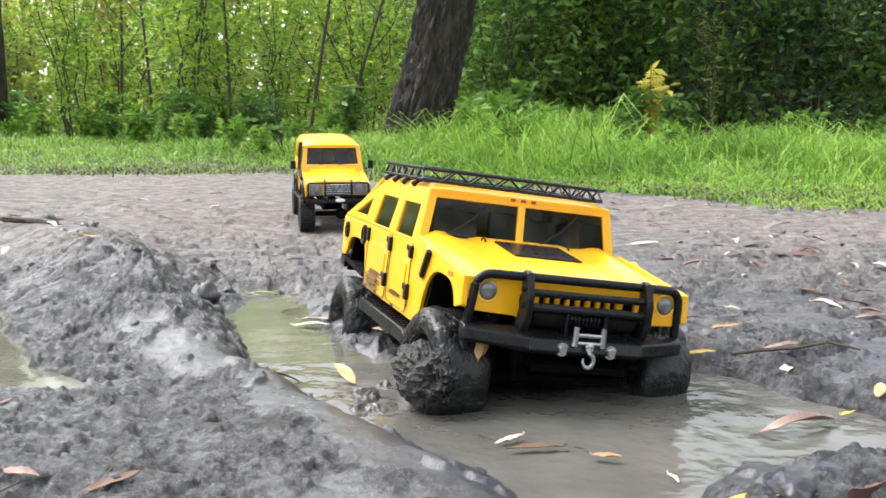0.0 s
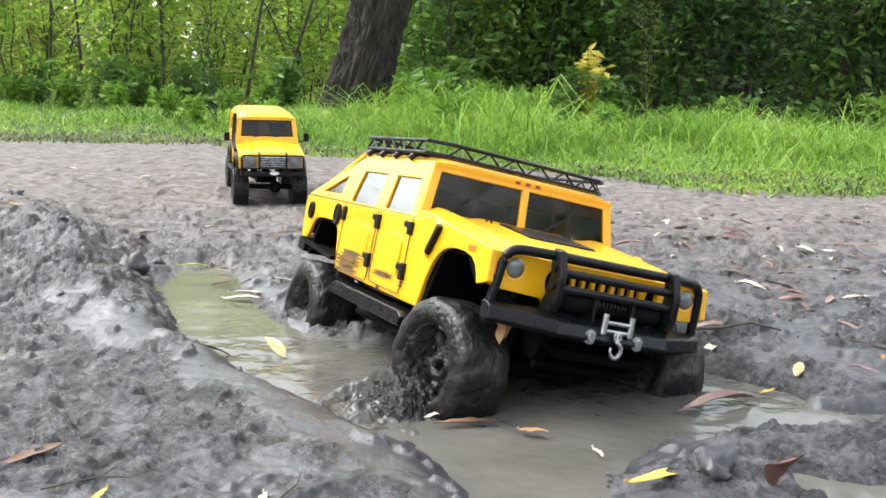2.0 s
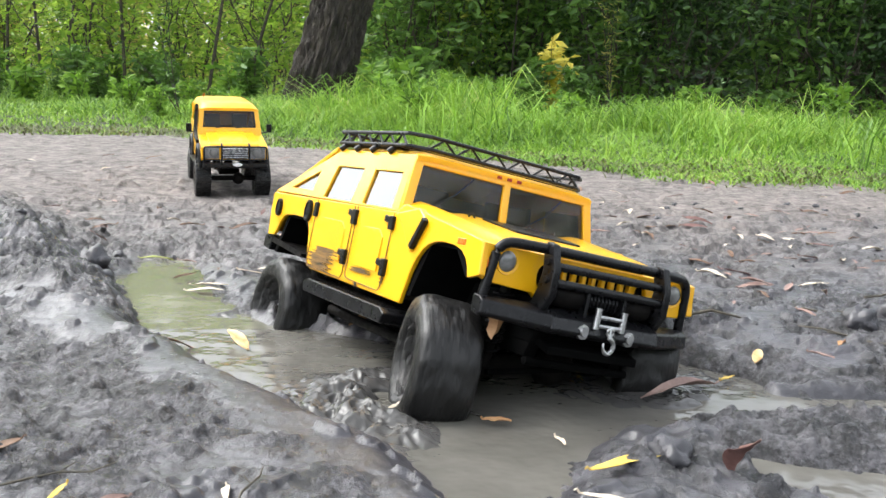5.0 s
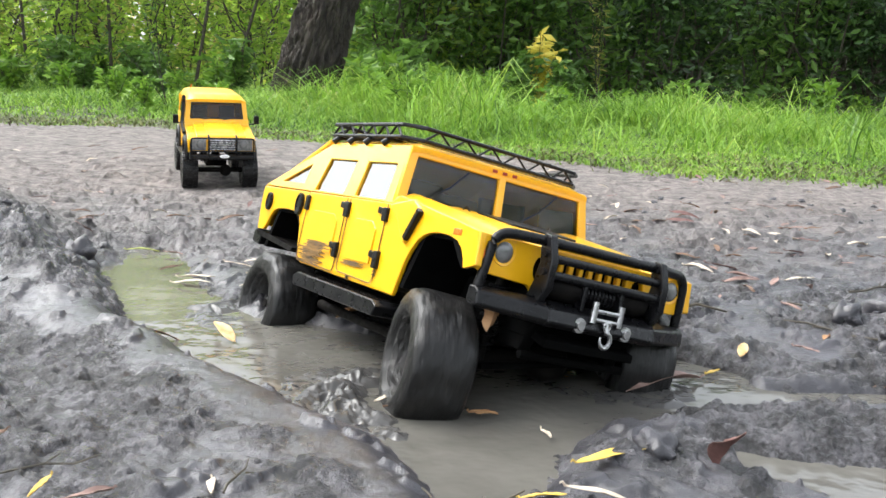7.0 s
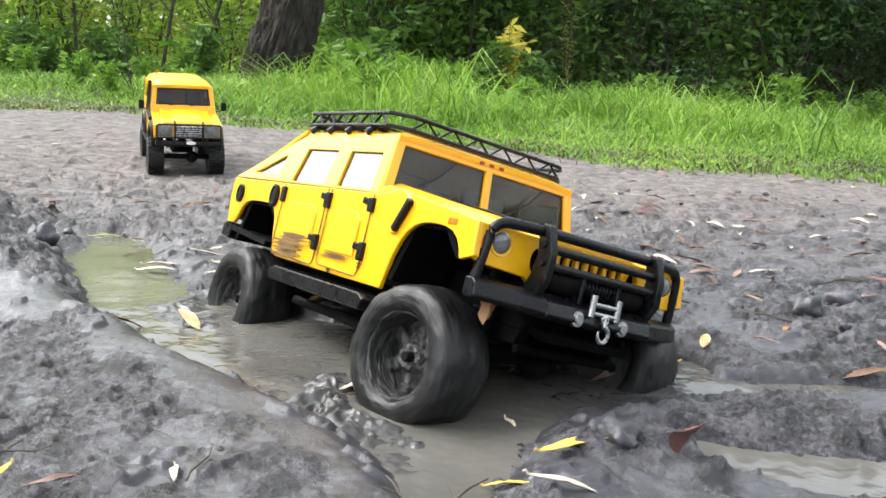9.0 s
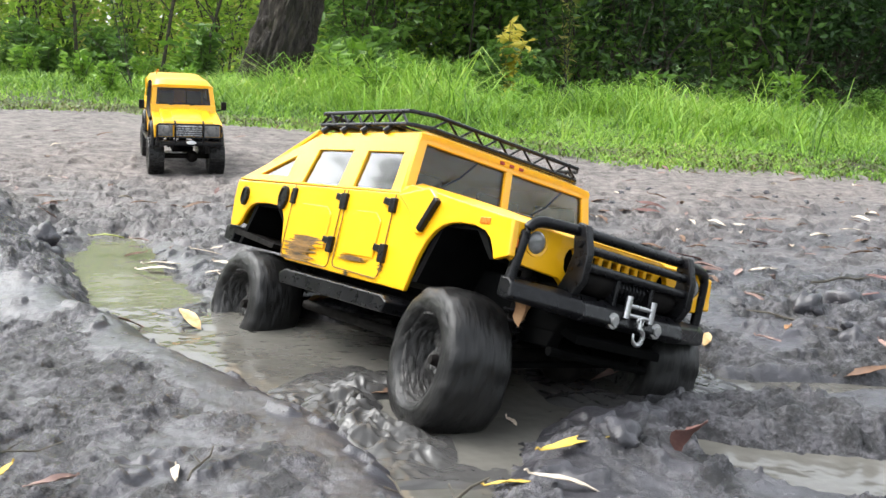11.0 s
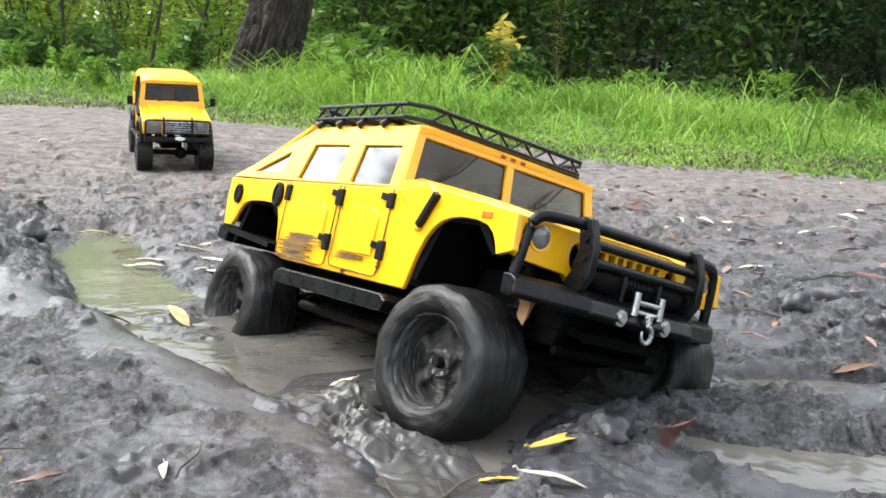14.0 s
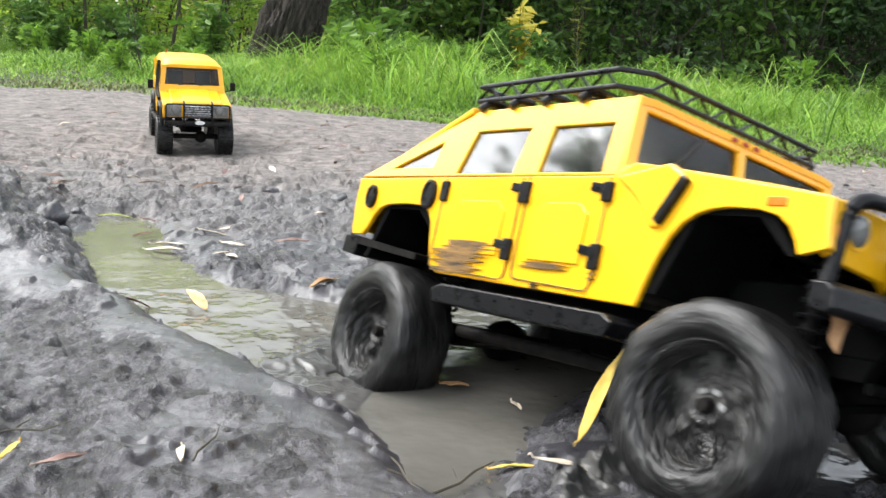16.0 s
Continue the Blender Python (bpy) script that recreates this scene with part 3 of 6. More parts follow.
def truck_side(sign):
    """Lower and upper side plates; sign -1 is the truck's right."""
    low = [(-0.200, 0.036), (-0.205, 0.060), (-0.205, 0.079), (0.071, 0.080), (0.085, 0.087), (0.112, 0.084), (0.204, 0.071), (0.208, 0.048), (0.193, 0.044),
           (0.1905, 0.050), (0.186, 0.0565), (0.179, 0.0612), (0.168, 0.0637), (0.153, 0.0642), (0.142, 0.0632), (0.133, 0.0605), (0.1255, 0.0558), (0.119, 0.0485), (0.113, 0.037), (0.104, 0.012), (-0.078, 0.015), (-0.088, 0.022),
           (-0.0925, 0.038), (-0.0955, 0.048), (-0.1015, 0.0555), (-0.112, 0.0595), (-0.135, 0.0602), (-0.156, 0.0592), (-0.166, 0.0565), (-0.173, 0.0505), (-0.179, 0.041), (-0.184, 0.036)]
    side = lambda u, v, d: (u, sign * (0.098 - 0.05 * max(0.0, 0.03 - v) - d), v)
    a = panel(low, [], side, 0.004)
    lean = lambda u, v, d: (u, sign * (0.098 - (v - 0.079) * 0.20 - d), v)
    up = [(-0.204, 0.080), (-0.088, 0.1245), (-0.080, 0.128), (0.066, 0.128), (0.0735, 0.080)]
    tri = [(-0.162, 0.0865), (-0.110, 0.0865), (-0.109, 0.1055)]
    rear = [(-0.079, 0.081 + 0.001), (-0.0185, 0.082), (-0.0170, 0.112), (-0.073, 0.112)]
    front = [(0.0050, 0.082), (0.0600, 0.082), (0.0560, 0.112), (0.0050, 0.112)]
    b = panel(up, [tri, rear, front], lean, 0.004)
    panes = []
    for hole in (tri, rear, front):
        cx, cz = sum(p[0] for p in hole) / len(hole), sum(p[1] for p in hole) / len(hole)
        big = [(cx + (u - cx) * 1.03, cz + (v - cz) * 1.03) for u, v in hole]
        panes.append(panel(big, [], lambda u, v, d: lean(u, v, 0.0022 + d), 0.0008))
    return a, b, panes


def build_truck():
    truck = new("toy_truck")
    tagged(truck, "yellow radio-controlled off-road truck with mud-caked tyres and black bull bar", "toy truck")

    def add(name, bm, mat, parent=None, label="", **kw):
        return grown(part(name, bm, mat, parent or truck, label, **kw))

    # body shell
    for sign in (-1, 1):
        a, b, panes = truck_side(sign)
        add("side_panel", a, YELLOW, bevel=0.0012)
        cab = add("cab_side", b, YELLOW, bevel=0.0010)
        for p in panes:
            g = add("window_pane", p, SIDEGLASS, cab, "smoky side window", smooth=False)
            g.visible_shadow = False
    # roof, crowned
    bm = bmesh.new()
    rows = []
    for i in range(13):
        x = -0.086 + i * (0.156 / 12)
        ring = []
        for j in range(17):
            y = -0.0885 + j * (0.177 / 16)
            e = min(1.0, (0.0885 - abs(y)) / 0.012)
            f = min(1.0, (x + 0.086) / 0.008, (0.070 - x) / 0.008)
            z = 0.1265 + 0.0055 * math.sqrt(max(0, 1 - (1 - e) ** 2)) * (0.35 + 0.65 * math.sqrt(max(0, 1 - (1 - f) ** 2)))
            ring.append(bm.verts.new((x, y, z)))
        rows.append(ring)
    for a, b in zip(rows, rows[1:]):
        for j in range(16):
            bm.faces.new((a[j], b[j], b[j + 1], a[j + 1]))
    ext = bmesh.ops.extrude_face_region(bm, geom=bm.faces[:])
    for g in ext["geom"]:
        if isinstance(g, bmesh.types.BMVert):
            g.co.z -= 0.004
    bmesh.ops.recalc_face_normals(bm, faces=bm.faces[:])
    add("roof", bm, YELLOW)
    add("rear_slope", prism([(-0.205, 0.0785), (-0.086, 0.1255), (-0.086, 0.1305), (-0.2065, 0.083)], -0.0905, 0.0905), YELLOW, bevel=0.0014)
    add("tailgate", prism([(-0.2065, 0.040), (-0.2025, 0.040), (-0.2025, 0.080), (-0.2075, 0.080)], -0.0955, 0.0955), YELLOW, bevel=0.001)
    # bonnet: a curved sheet between the wings
    bm = bmesh.new()
    rows = []
    NX, NY = 22, 24
    for i in range(NX + 1):
        s = i / NX
        x = 0.0725 + s * 0.1325
        ring = []
        for j in range(NY + 1):
            u = -1 + 2 * j / NY
            y = u * (0.0965 - 0.002 * s)
            z = 0.0885 - 0.0145 * s - 0.004 * s ** 6
            crest = 0.0035 * math.exp(-((abs(u) - 0.80) / 0.13) ** 2) * (1 - 0.55 * s)
            z += crest - 0.0055 * max(0, abs(u) - 0.86) / 0.14
            if abs(u) < 0.42:
                z += 0.0016
            ring.append(bm.verts.new((x, y, z)))
        rows.append(ring)
    for a, b in zip(rows, rows[1:]):
        for j in range(NY):
            bm.faces.new((a[j], b[j], b[j + 1], a[j + 1]))
    ext = bmesh.ops.extrude_face_region(bm, geom=bm.faces[:])
    for g in ext["geom"]:
        if isinstance(g, bmesh.types.BMVert):
            g.co.z -= 0.003
    bmesh.ops.recalc_face_normals(bm, faces=bm.faces[:])
    hood = add("bonnet", bm, YELLOW)
    vent = add("bonnet_vent", box((0.116, 0, 0.0858), (0.052, 0.062, 0.002), pose(0, 0, 0, 0, 6.3, 0)), BLACK, hood, "black ribbed bonnet vent", bevel=0.0008)
    for k in range(9):
        x = 0.0945 + k * 0.0054
        add("vent_rib", box((x, 0, 0.0877 - (x - 0.0945) * 0.11), (0.0024, 0.058, 0.0016)), BLACK, hood, bevel=0.0005)
    for sgn in (-1, 1):
        add("bonnet_catch", tube(rounded([(0.094, sgn * 0.040, 0.0875), (0.091, sgn * 0.041, 0.092), (0.087, sgn * 0.042, 0.0885)], 0.002), 0.0008, 6), BLACK, hood)
    # front face with lamp wells, grille slots and two oval holes
    def face(u, v, d):
        return (0.2055 - d, u, v)
    outline = [(-0.0955, 0.047), (-0.090, 0.0445), (-0.052, 0.0425), (-0.046, 0.038), (0.046, 0.038), (0.052, 0.0425), (0.090, 0.0445), (0.0955, 0.047), (0.0945, 0.0705), (-0.0945, 0.0705)]
    holes = []
    for k in range(8):
        y = -0.0308 + k * 0.0088
        holes.append([(y - 0.0026, 0.049), (y + 0.0026, 0.049), (y + 0.0026, 0.062), (y - 0.0026, 0.062)])
    for sgn in (-1, 1):
        holes.append([(sgn * 0.0445 + 0.0055 * math.cos(a * math.tau / 12), 0.055 + 0.0085 * math.sin(a * math.tau / 12)) for a in range(12)])
    nose = add("front_face", panel(outline, holes, face, 0.005), YELLOW, bevel=0.0010)
    add("grille_back", box((0.196, 0, 0.055), (0.003, 0.11, 0.024)), CHASSIS, nose)
    for sgn in (-1, 1):
        lamp = add("headlamp", lathe([(0.001, 0.0040), (0.004, 0.0036), (0.0066, 0.0022), (0.0078, 0.000), (0.0078, -0.004)], 24, "x"), LAMP, nose, "round clear headlamp")
        lamp.data.transform(Matrix.Translation((0.2048 * K, sgn * 0.0765 * K, 0.0605 * K)))
        add("headlamp_ring", lathe([(0.0077, 0.0008), (0.0090, 0.0012), (0.0094, 0.0), (0.0094, -0.003), (0.0077, -0.003)], 24, "x"), YELLOW, nose).data.transform(
            Matrix.Translation((0.2050 * K, sgn * 0.0765 * K, 0.0605 * K)))
        add("turn_lamp", box((0.2045, sgn * 0.0905, 0.0565), (0.004, 0.0045, 0.006)), ORANGE, nose, "orange turn lamp", bevel=0.0008)
        add("side_marker", box((0.178, sgn * 0.0978, 0.0675), (0.0105, 0.002, 0.0045)), ORANGE, label="orange side marker", bevel=0.0007)
    for sgn in (-1, 1):
        add("wing_front", prism([(0.1925, 0.045), (0.2075, 0.0475), (0.2055, 0.0705), (0.1925, 0.0725)], sgn * 0.0925, sgn * 0.0975), YELLOW, bevel=0.001)
    # windscreen frame and panes
    ws = lambda u, v, d: (0.0755 - (v - 0.080) * 0.14 - d, u, v)
    outer = [(-0.0965, 0.080), (0.0965, 0.080), (0.0885, 0.1285), (-0.0885, 0.1285)]
    hl = [(-0.0865, 0.0875), (-0.0035, 0.0875), (-0.0035, 0.1205), (-0.0815, 0.1205)]
    hr = [(-u, v) for u, v in hl[::-1]]
    frame_ = add("windscreen_frame", panel(outer, [hl, hr], ws, 0.005), YELLOW, bevel=0.0012)
    for h in (hl, hr):
        g = add("windscreen_pane", panel(h, [], lambda u, v, d: ws(u, v, 0.0028 + d), 0.0008), GLASS, frame_, "smoky windscreen pane", smooth=False)
        g.visible_shadow = False
    for sgn, lean_ in ((-1, 1), (1, 1)):
        base = sgn * 0.045 - 0.010
        add("wiper", tube([(0.0775, base - 0.016, 0.090), (0.0755, base + 0.004, 0.103), (0.0720, base + 0.020, 0.119)], 0.0007, 6), BLACK)
    for k in (-1, 0, 1):
        add("roof_marker", box((0.0695, k * 0.010, 0.1262), (0.003, 0.0045, 0.0025)), RED, bevel=0.0005, label="small red roof marker lamp")
    add("dash_trim", box((0.0805, -0.066, 0.0895), (0.007, 0.026, 0.002)), BLACK, bevel=0.0006)
    # dark interior
    add("interior", prism([(-0.084, 0.018), (0.100, 0.016), (0.100, 0.056), (0.066, 0.066), (-0.084, 0.066)], -0.0915, 0.0915), INTERIOR, smooth=False)
    add("load_floor", box((-0.142, 0, 0.0655), (0.115, 0.183, 0.004)), INTERIOR)
    add("dashboard", prism([(0.056, 0.066), (0.100, 0.064), (0.072, 0.0845), (0.060, 0.082)], -0.090, 0.090), INTERIOR, bevel=0.002)
    for x in (-0.045, 0.028):
        for y in (-0.042, 0.042):
            add("seat", prism([(x - 0.018, 0.075), (x + 0.014, 0.075), (x + 0.012, 0.082), (x - 0.010, 0.083), (x - 0.016, 0.108), (x - 0.022, 0.107)], y - 0.022, y + 0.022), INTERIOR, bevel=0.002)
    # wheel arch liners, their inner shade put in as near-black colour
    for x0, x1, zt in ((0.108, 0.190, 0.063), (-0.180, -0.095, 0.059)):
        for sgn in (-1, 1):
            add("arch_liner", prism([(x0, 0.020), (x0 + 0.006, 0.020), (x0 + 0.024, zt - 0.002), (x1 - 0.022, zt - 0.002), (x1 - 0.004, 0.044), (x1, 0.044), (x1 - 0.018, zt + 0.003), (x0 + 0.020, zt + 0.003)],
                                    sgn * 0.030, sgn * 0.0945), SHADE_BLACK, smooth=False)
    # side fittings
    for sgn in (-1, 1):
        yy = sgn * 0.0990
        for x, z, w, h in ((0.0005, 0.0695, 0.0085, 0.013), (0.0705, 0.0705, 0.007, 0.011), (-0.0055, 0.0345, 0.007, 0.013), (0.0705, 0.0350, 0.007, 0.014)):
            hg = add("door_hinge", box((x, yy, z), (w, 0.004, h)), BLACK, label="black door hinge", bevel=0.001)
            add("hinge_leaf", box((x - 0.008, yy - sgn * 0.0006, z + h * 0.22), (0.011, 0.003, 0.0052), pose(0, 0, 0, 0, 8, 0)), BLACK, hg, bevel=0.0008)
        add("door_handle", box((-0.0845, yy, 0.0695), (0.0075, 0.0035, 0.0135)), BLACK, label="black door handle", bevel=0.0012)
        for x, z, r in ((-0.1025, 0.067, 0.0092), (-0.180, 0.0645, 0.0078)):
            cap = add("filler_cap", lathe([(0.001, 0.0012), (r * 0.72, 0.001), (r * 0.8, 0.0022), (r, 0.0018), (r, -0.002)], 20, "y"), BLACK, label="round black filler cap")
            cap.data.transform(Matrix.Translation((x * K, (sgn * 0.0988) * K, z * K)) @ Matrix.Diagonal((0.85, sgn, 1.12, 1)))
        # door outlines pressed into the plate
        for x0, x1 in ((-0.086, -0.004), (0.002, 0.070)):
            add("door_seam", tube(rounded([(x0, sgn * 0.0982, 0.079), (x0, sgn * 0.0982, 0.018), (x1, sgn * 0.0982, 0.016), (x1, sgn * 0.0982, 0.079)], 0.006), 0.0005, 5), SCUFF)
            pr = [(x0 + 0.012, 0.030), (x1 - 0.012, 0.030), (x1 - 0.012, 0.058), (x1 - 0.020, 0.064), (x0 + 0.020, 0.064), (x0 + 0.012, 0.058)]
            add("door_press", panel(pr, [], lambda u, v, d: (u, sgn * (0.0988 - d), v), 0.003), YELLOW, bevel=0.0006)
        # intake louvre and its scoop on the wing
        add("wing_scoop", prism([(0.074, 0.079), (0.112, 0.086), (0.124, 0.079), (0.112, 0.052), (0.106, 0.052), (0.092, 0.068)], sgn * 0.0945, sgn * 0.1005), YELLOW, bevel=0.002)
        add("wing_louvre", box((0.1175, sgn * 0.1000, 0.0665), (0.0052, 0.0045, 0.027), pose(0, 0, 0, 0, 31, 0)), BLACK, bevel=0.001)
        add("mirror_stub", box((0.079, sgn * 0.091, 0.0835), (0.010, 0.010, 0.006)), YELLOW, bevel=0.002)
        # step board under the doors
        st = add("side_step", prism([(-0.062, -0.004), (0.096, -0.006), (0.100, 0.002), (0.092, 0.006), (-0.056, 0.008), (-0.066, 0.004)], sgn * 0.074, sgn * 0.106), BLACK, label="muddy black side step", bevel=0.0015)
        for k in range(16):
            add("step_rib", box((-0.054 + k * 0.0095, sgn * 0.0905, 0.0078 - k * 0.00012), (0.004, 0.026, 0.0016)), CHASSIS, st, smooth=False)
        add("rock_rail", rod((-0.075, sgn * 0.068, -0.018), (0.105, sgn * 0.068, -0.020), 0.0042), CHASSIS)
    # worn patches on the right side
    rnd = random.Random(4)
    for x0, x1, z0, z1, n in ((-0.086, -0.022, 0.0165, 0.031, 9), (-0.076, -0.012, 0.031, 0.0375, 5), (0.002, 0.066, 0.0255, 0.029, 3), (0.020, 0.032, 0.0135, 0.0165, 2), (0.066, 0.076, 0.022, 0.027, 2)):
        for k in range(n):
            za = z0 + (z1 - z0) * (k + 0.1) / n
            zb = za + (z1 - z0) / n * rnd.uniform(0.55, 0.95)
            sa, sb = rnd.uniform(0, 0.22), rnd.uniform(0.7, 1.0)
            xa, xb = x0 + (x1 - x0) * sa, x0 + (x1 - x0) * sb
            m_ = (xa + xb) / 2
            pts = [(xa, (za + zb) / 2), (xa + 0.003, za), (m_, za - 0.0004), (xb - 0.004, za + 0.0003), (xb, (za + zb) / 2), (xb - 0.005, zb), (m_, zb + 0.0005), (xa + 0.004, zb)]
            add("paint_scrape", panel(pts, [], lambda u, v, d: (u, -(0.0981 - 0.05 * max(0.0, 0.03 - v) + 0.0010 - d), v), 0.0014), SCUFF, label="scraped brown patch on the door", smooth=False)
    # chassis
    # underbody shade is painted near-black on tray, rails, gearbox and skid plate
    add("chassis_tray", prism([(-0.19, 0.010), (0.205, 0.008), (0.215, 0.020), (0.200, 0.040), (-0.190, 0.038)], -0.045, 0.045), SHADE_BLACK, bevel=0.002)
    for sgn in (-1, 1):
        add("frame_rail", prism([(-0.200, 0.002), (0.200, -0.002), (0.205, 0.010), (-0.200, 0.014)], sgn * 0.034, sgn * 0.044), SHADE_BLACK, bevel=0.001)
    add("gearbox", prism([(-0.030, -0.022), (0.045, -0.022), (0.055, -0.004), (0.045, 0.012), (-0.03, 0.012), (-0.04, -0.004)], -0.026, 0.026), SHADE_BLACK, bevel=0.003)
    add("rear_bumper", prism([(-0.215, 0.022), (-0.195, 0.020), (-0.192, 0.034), (-0.214, 0.036)], -0.095, 0.095), BLACK, bevel=0.0015)
    for sgn in (-1, 1):
        add("mud_flap", prism([(-0.206, 0.030), (-0.110, 0.022), (-0.108, 0.026), (-0.206, 0.036)], sgn * 0.050, sgn * 0.095), CHASSIS, label="muddy inner wing", smooth=False)
    add("skid_plate", prism([(0.188, 0.012), (0.222, 0.004), (0.222, 0.010), (0.190, 0.018)], -0.040, 0.040), SHADE_BLACK, bevel=0.001)

    # bumper with winch, bull bar and hook
    bumper = add("front_bumper", prism([(0.196, 0.0225), (0.226, 0.0185), (0.232, 0.022), (0.229, 0.0305), (0.218, 0.036), (0.196, 0.036)], -0.048, 0.048), BLACK, label="black front bumper with scuffed edges", bevel=0.0016)
    for sgn in (-1, 1):
        bm = bmesh.new()
        a = [(0.196, 0.0225), (0.226, 0.0190), (0.231, 0.0225), (0.229, 0.0310), (0.218, 0.036), (0.196, 0.036)]
        b = [(0.199, 0.0230), (0.208, 0.0215), (0.212, 0.0235), (0.211, 0.0325), (0.207, 0.0355), (0.199, 0.0355)]
        va = [bm.verts.new((x, sgn * 0.047, z)) for x, z in a]
        vb = [bm.verts.new((x, sgn * 0.094, z)) for x, z in b]
        bm.faces.new(va)
        bm.faces.new(vb[::-1])
        for i in range(6):
            j = (i + 1) % 6
            bm.faces.new((va[j], va[i], vb[i], vb[j]))
        bmesh.ops.recalc_face_normals(bm, faces=bm.faces[:])
        add("bumper_wing", bm, BLACK, bumper, bevel=0.0016)
    bar = add("bull_bar", tube(rounded([(0.204, -0.090, 0.034), (0.207, -0.087, 0.0735), (0.215, -0.055, 0.0745), (0.215, 0.055, 0.0745), (0.207, 0.087, 0.0735), (0.204, 0.090, 0.034)], 0.012, 7), 0.0036, 12), BLACK, label="black tubular bull bar")
    add("cross_bar", rod((0.2215, -0.052, 0.0640), (0.2215, 0.052, 0.0640), 0.0030), BLACK, bar)
    add("cross_bar", rod((0.2235, -0.052, 0.0530), (0.2235, 0.052, 0.0530), 0.0030), BLACK, bar)
    for sgn in (-1, 1):
        pl = add("bar_plate", prism([(0.206, 0.034), (0.222, 0.0335), (0.2285, 0.044), (0.2285, 0.062), (0.222, 0.0785), (0.2145, 0.080), (0.2110, 0.076), (0.2150, 0.060), (0.2120, 0.046)], sgn * 0.0475, sgn * 0.0535), BLACK, bar, bevel=0.0012)
        for z, x in ((0.066, 0.2205), (0.054, 0.222)):
            bt = add("plate_bolt", lathe([(0.0006, 0.0012), (0.0022, 0.0012), (0.0026, 0.0), (0.0026, -0.001)], 10, "y"), CHASSIS, bar)
            bt.data.transform(Matrix.Translation((x * K, sgn * 0.0540 * K, z * K)) @ Matrix.Diagonal((1, sgn, 1, 1)))
    winch = add("winch", lathe([(0.002, -0.044), (0.0085, -0.043), (0.0095, -0.030), (0.0095, -0.016), (0.0075, -0.015), (0.0075, 0.015), (0.0095, 0.016), (0.0095, 0.036), (0.0085, 0.044), (0.002, 0.0445)], 18, "y"), CHASSIS, label="black winch with steel fairlead")
    winch.data.transform(Matrix.Translation((0.2125 * K, 0.0, 0.0460 * K)))
    for k in range(8):
        add("winch_rope", tube([(0.2125 + 0.0081 * math.cos(a * math.tau / 12), -0.0115 + k * 0.0033, 0.046 + 0.0081 * math.sin(a * math.tau / 12)) for a in range(12)], 0.0013, 6, True), BLACK, winch)
    for sgn in (-1, 1):
        add("fairlead_roller", rod((0.2315, sgn * 0.0115, 0.0275), (0.2315, sgn * 0.0115, 0.0420), 0.0024), STEEL, winch, "steel fairlead roller")
        add("winch_cheek", box((0.2195, sgn * 0.0165, 0.0420), (0.010, 0.003, 0.018)), BLACK, winch, bevel=0.001)
    for z in (0.0300, 0.0360):
        add("fairlead_roller", rod((0.2315, -0.0115, z), (0.2315, 0.0115, z), 0.0016), STEEL, winch, "steel fairlead roller")
    hook = add("tow_hook", tube([(0.2335, 0.000, 0.0295), (0.2340, 0.000, 0.0255), (0.2345, 0.000, 0.0225)], 0.0013, 8), STEEL, label="steel tow hook on a chain link")
    add("hook_bow", tube([(0.2345, 0.0045 * math.sin(a), 0.0175 + 0.0052 * math.cos(a)) for a in [k * 0.42 for k in range(13)]], 0.0016, 8, taper=[1.1] * 8 + [1.0, 0.9, 0.75, 0.6, 0.4]), STEEL, hook)
    add("hook_eye", tube([(0.2340, 0.0028 * math.sin(a), 0.0270 + 0.0028 * math.cos(a)) for a in [k * math.tau / 10 for k in range(10)]], 0.0009, 6, True), STEEL, hook)
    for sgn in (-1, 1):
        b = add("tow_bolt", lathe([(0.0008, 0.0042), (0.0030, 0.0042), (0.0034, 0.0030), (0.0034, 0.0024), (0.0052, 0.0022), (0.0054, 0.0), (0.0054, -0.002)], 16, "x"), STEEL, bumper, "steel tow bolt")
        b.data.transform(Matrix.Translation((0.2285 * K, sgn * 0.0205 * K, 0.0240 * K)))

    # roof rack
    zb, zt = 0.1345, 0.1445
    loop = [(-0.084, -0.089), (0.048, -0.089), (0.062, -0.076), (0.062, 0.076), (0.048, 0.089), (-0.084, 0.089)]
    rack = add("roof_rack", tube([(x, y, zt) for x, y in loop], 0.0017, 8, True), BLACK, label="black tubular roof rack with zigzag rails")
    add("rack_rail", tube([(x, y, zb) for x, y in loop], 0.0017, 8, True), BLACK, rack)
    for sgn in (-1, 1):
        pts = [(-0.084 + k * 0.0110, sgn * 0.089, zt if k % 2 else zb) for k in range(13)]
        add("rack_truss", tube(pts, 0.0011, 6), BLACK, rack)
    pts = [(0.062, -0.076 + k * 0.0127, zt if k % 2 else zb) for k in range(13)]
    add("rack_truss", tube(pts, 0.0011, 6), BLACK, rack)
    pts = [(-0.084, -0.089 + k * 0.01483, zt if k % 2 else zb) for k in range(13)]
    add("rack_truss", tube(pts, 0.0011, 6), BLACK, rack)
    for k in range(7):
        add("rack_slat", box((-0.070 + k * 0.020, 0, zb), (0.005, 0.174, 0.0016)), BLACK, rack)
    for sgn in (-1, 1):
        for x in (-0.074, -0.042, -0.010, 0.024):
            add("rack_foot", tube(rounded([(x, sgn * 0.075, zb), (x, sgn * 0.0865, zb - 0.001), (x - 0.002, sgn * 0.0915, 0.1275)], 0.004), 0.0026, 8), BLACK, rack)

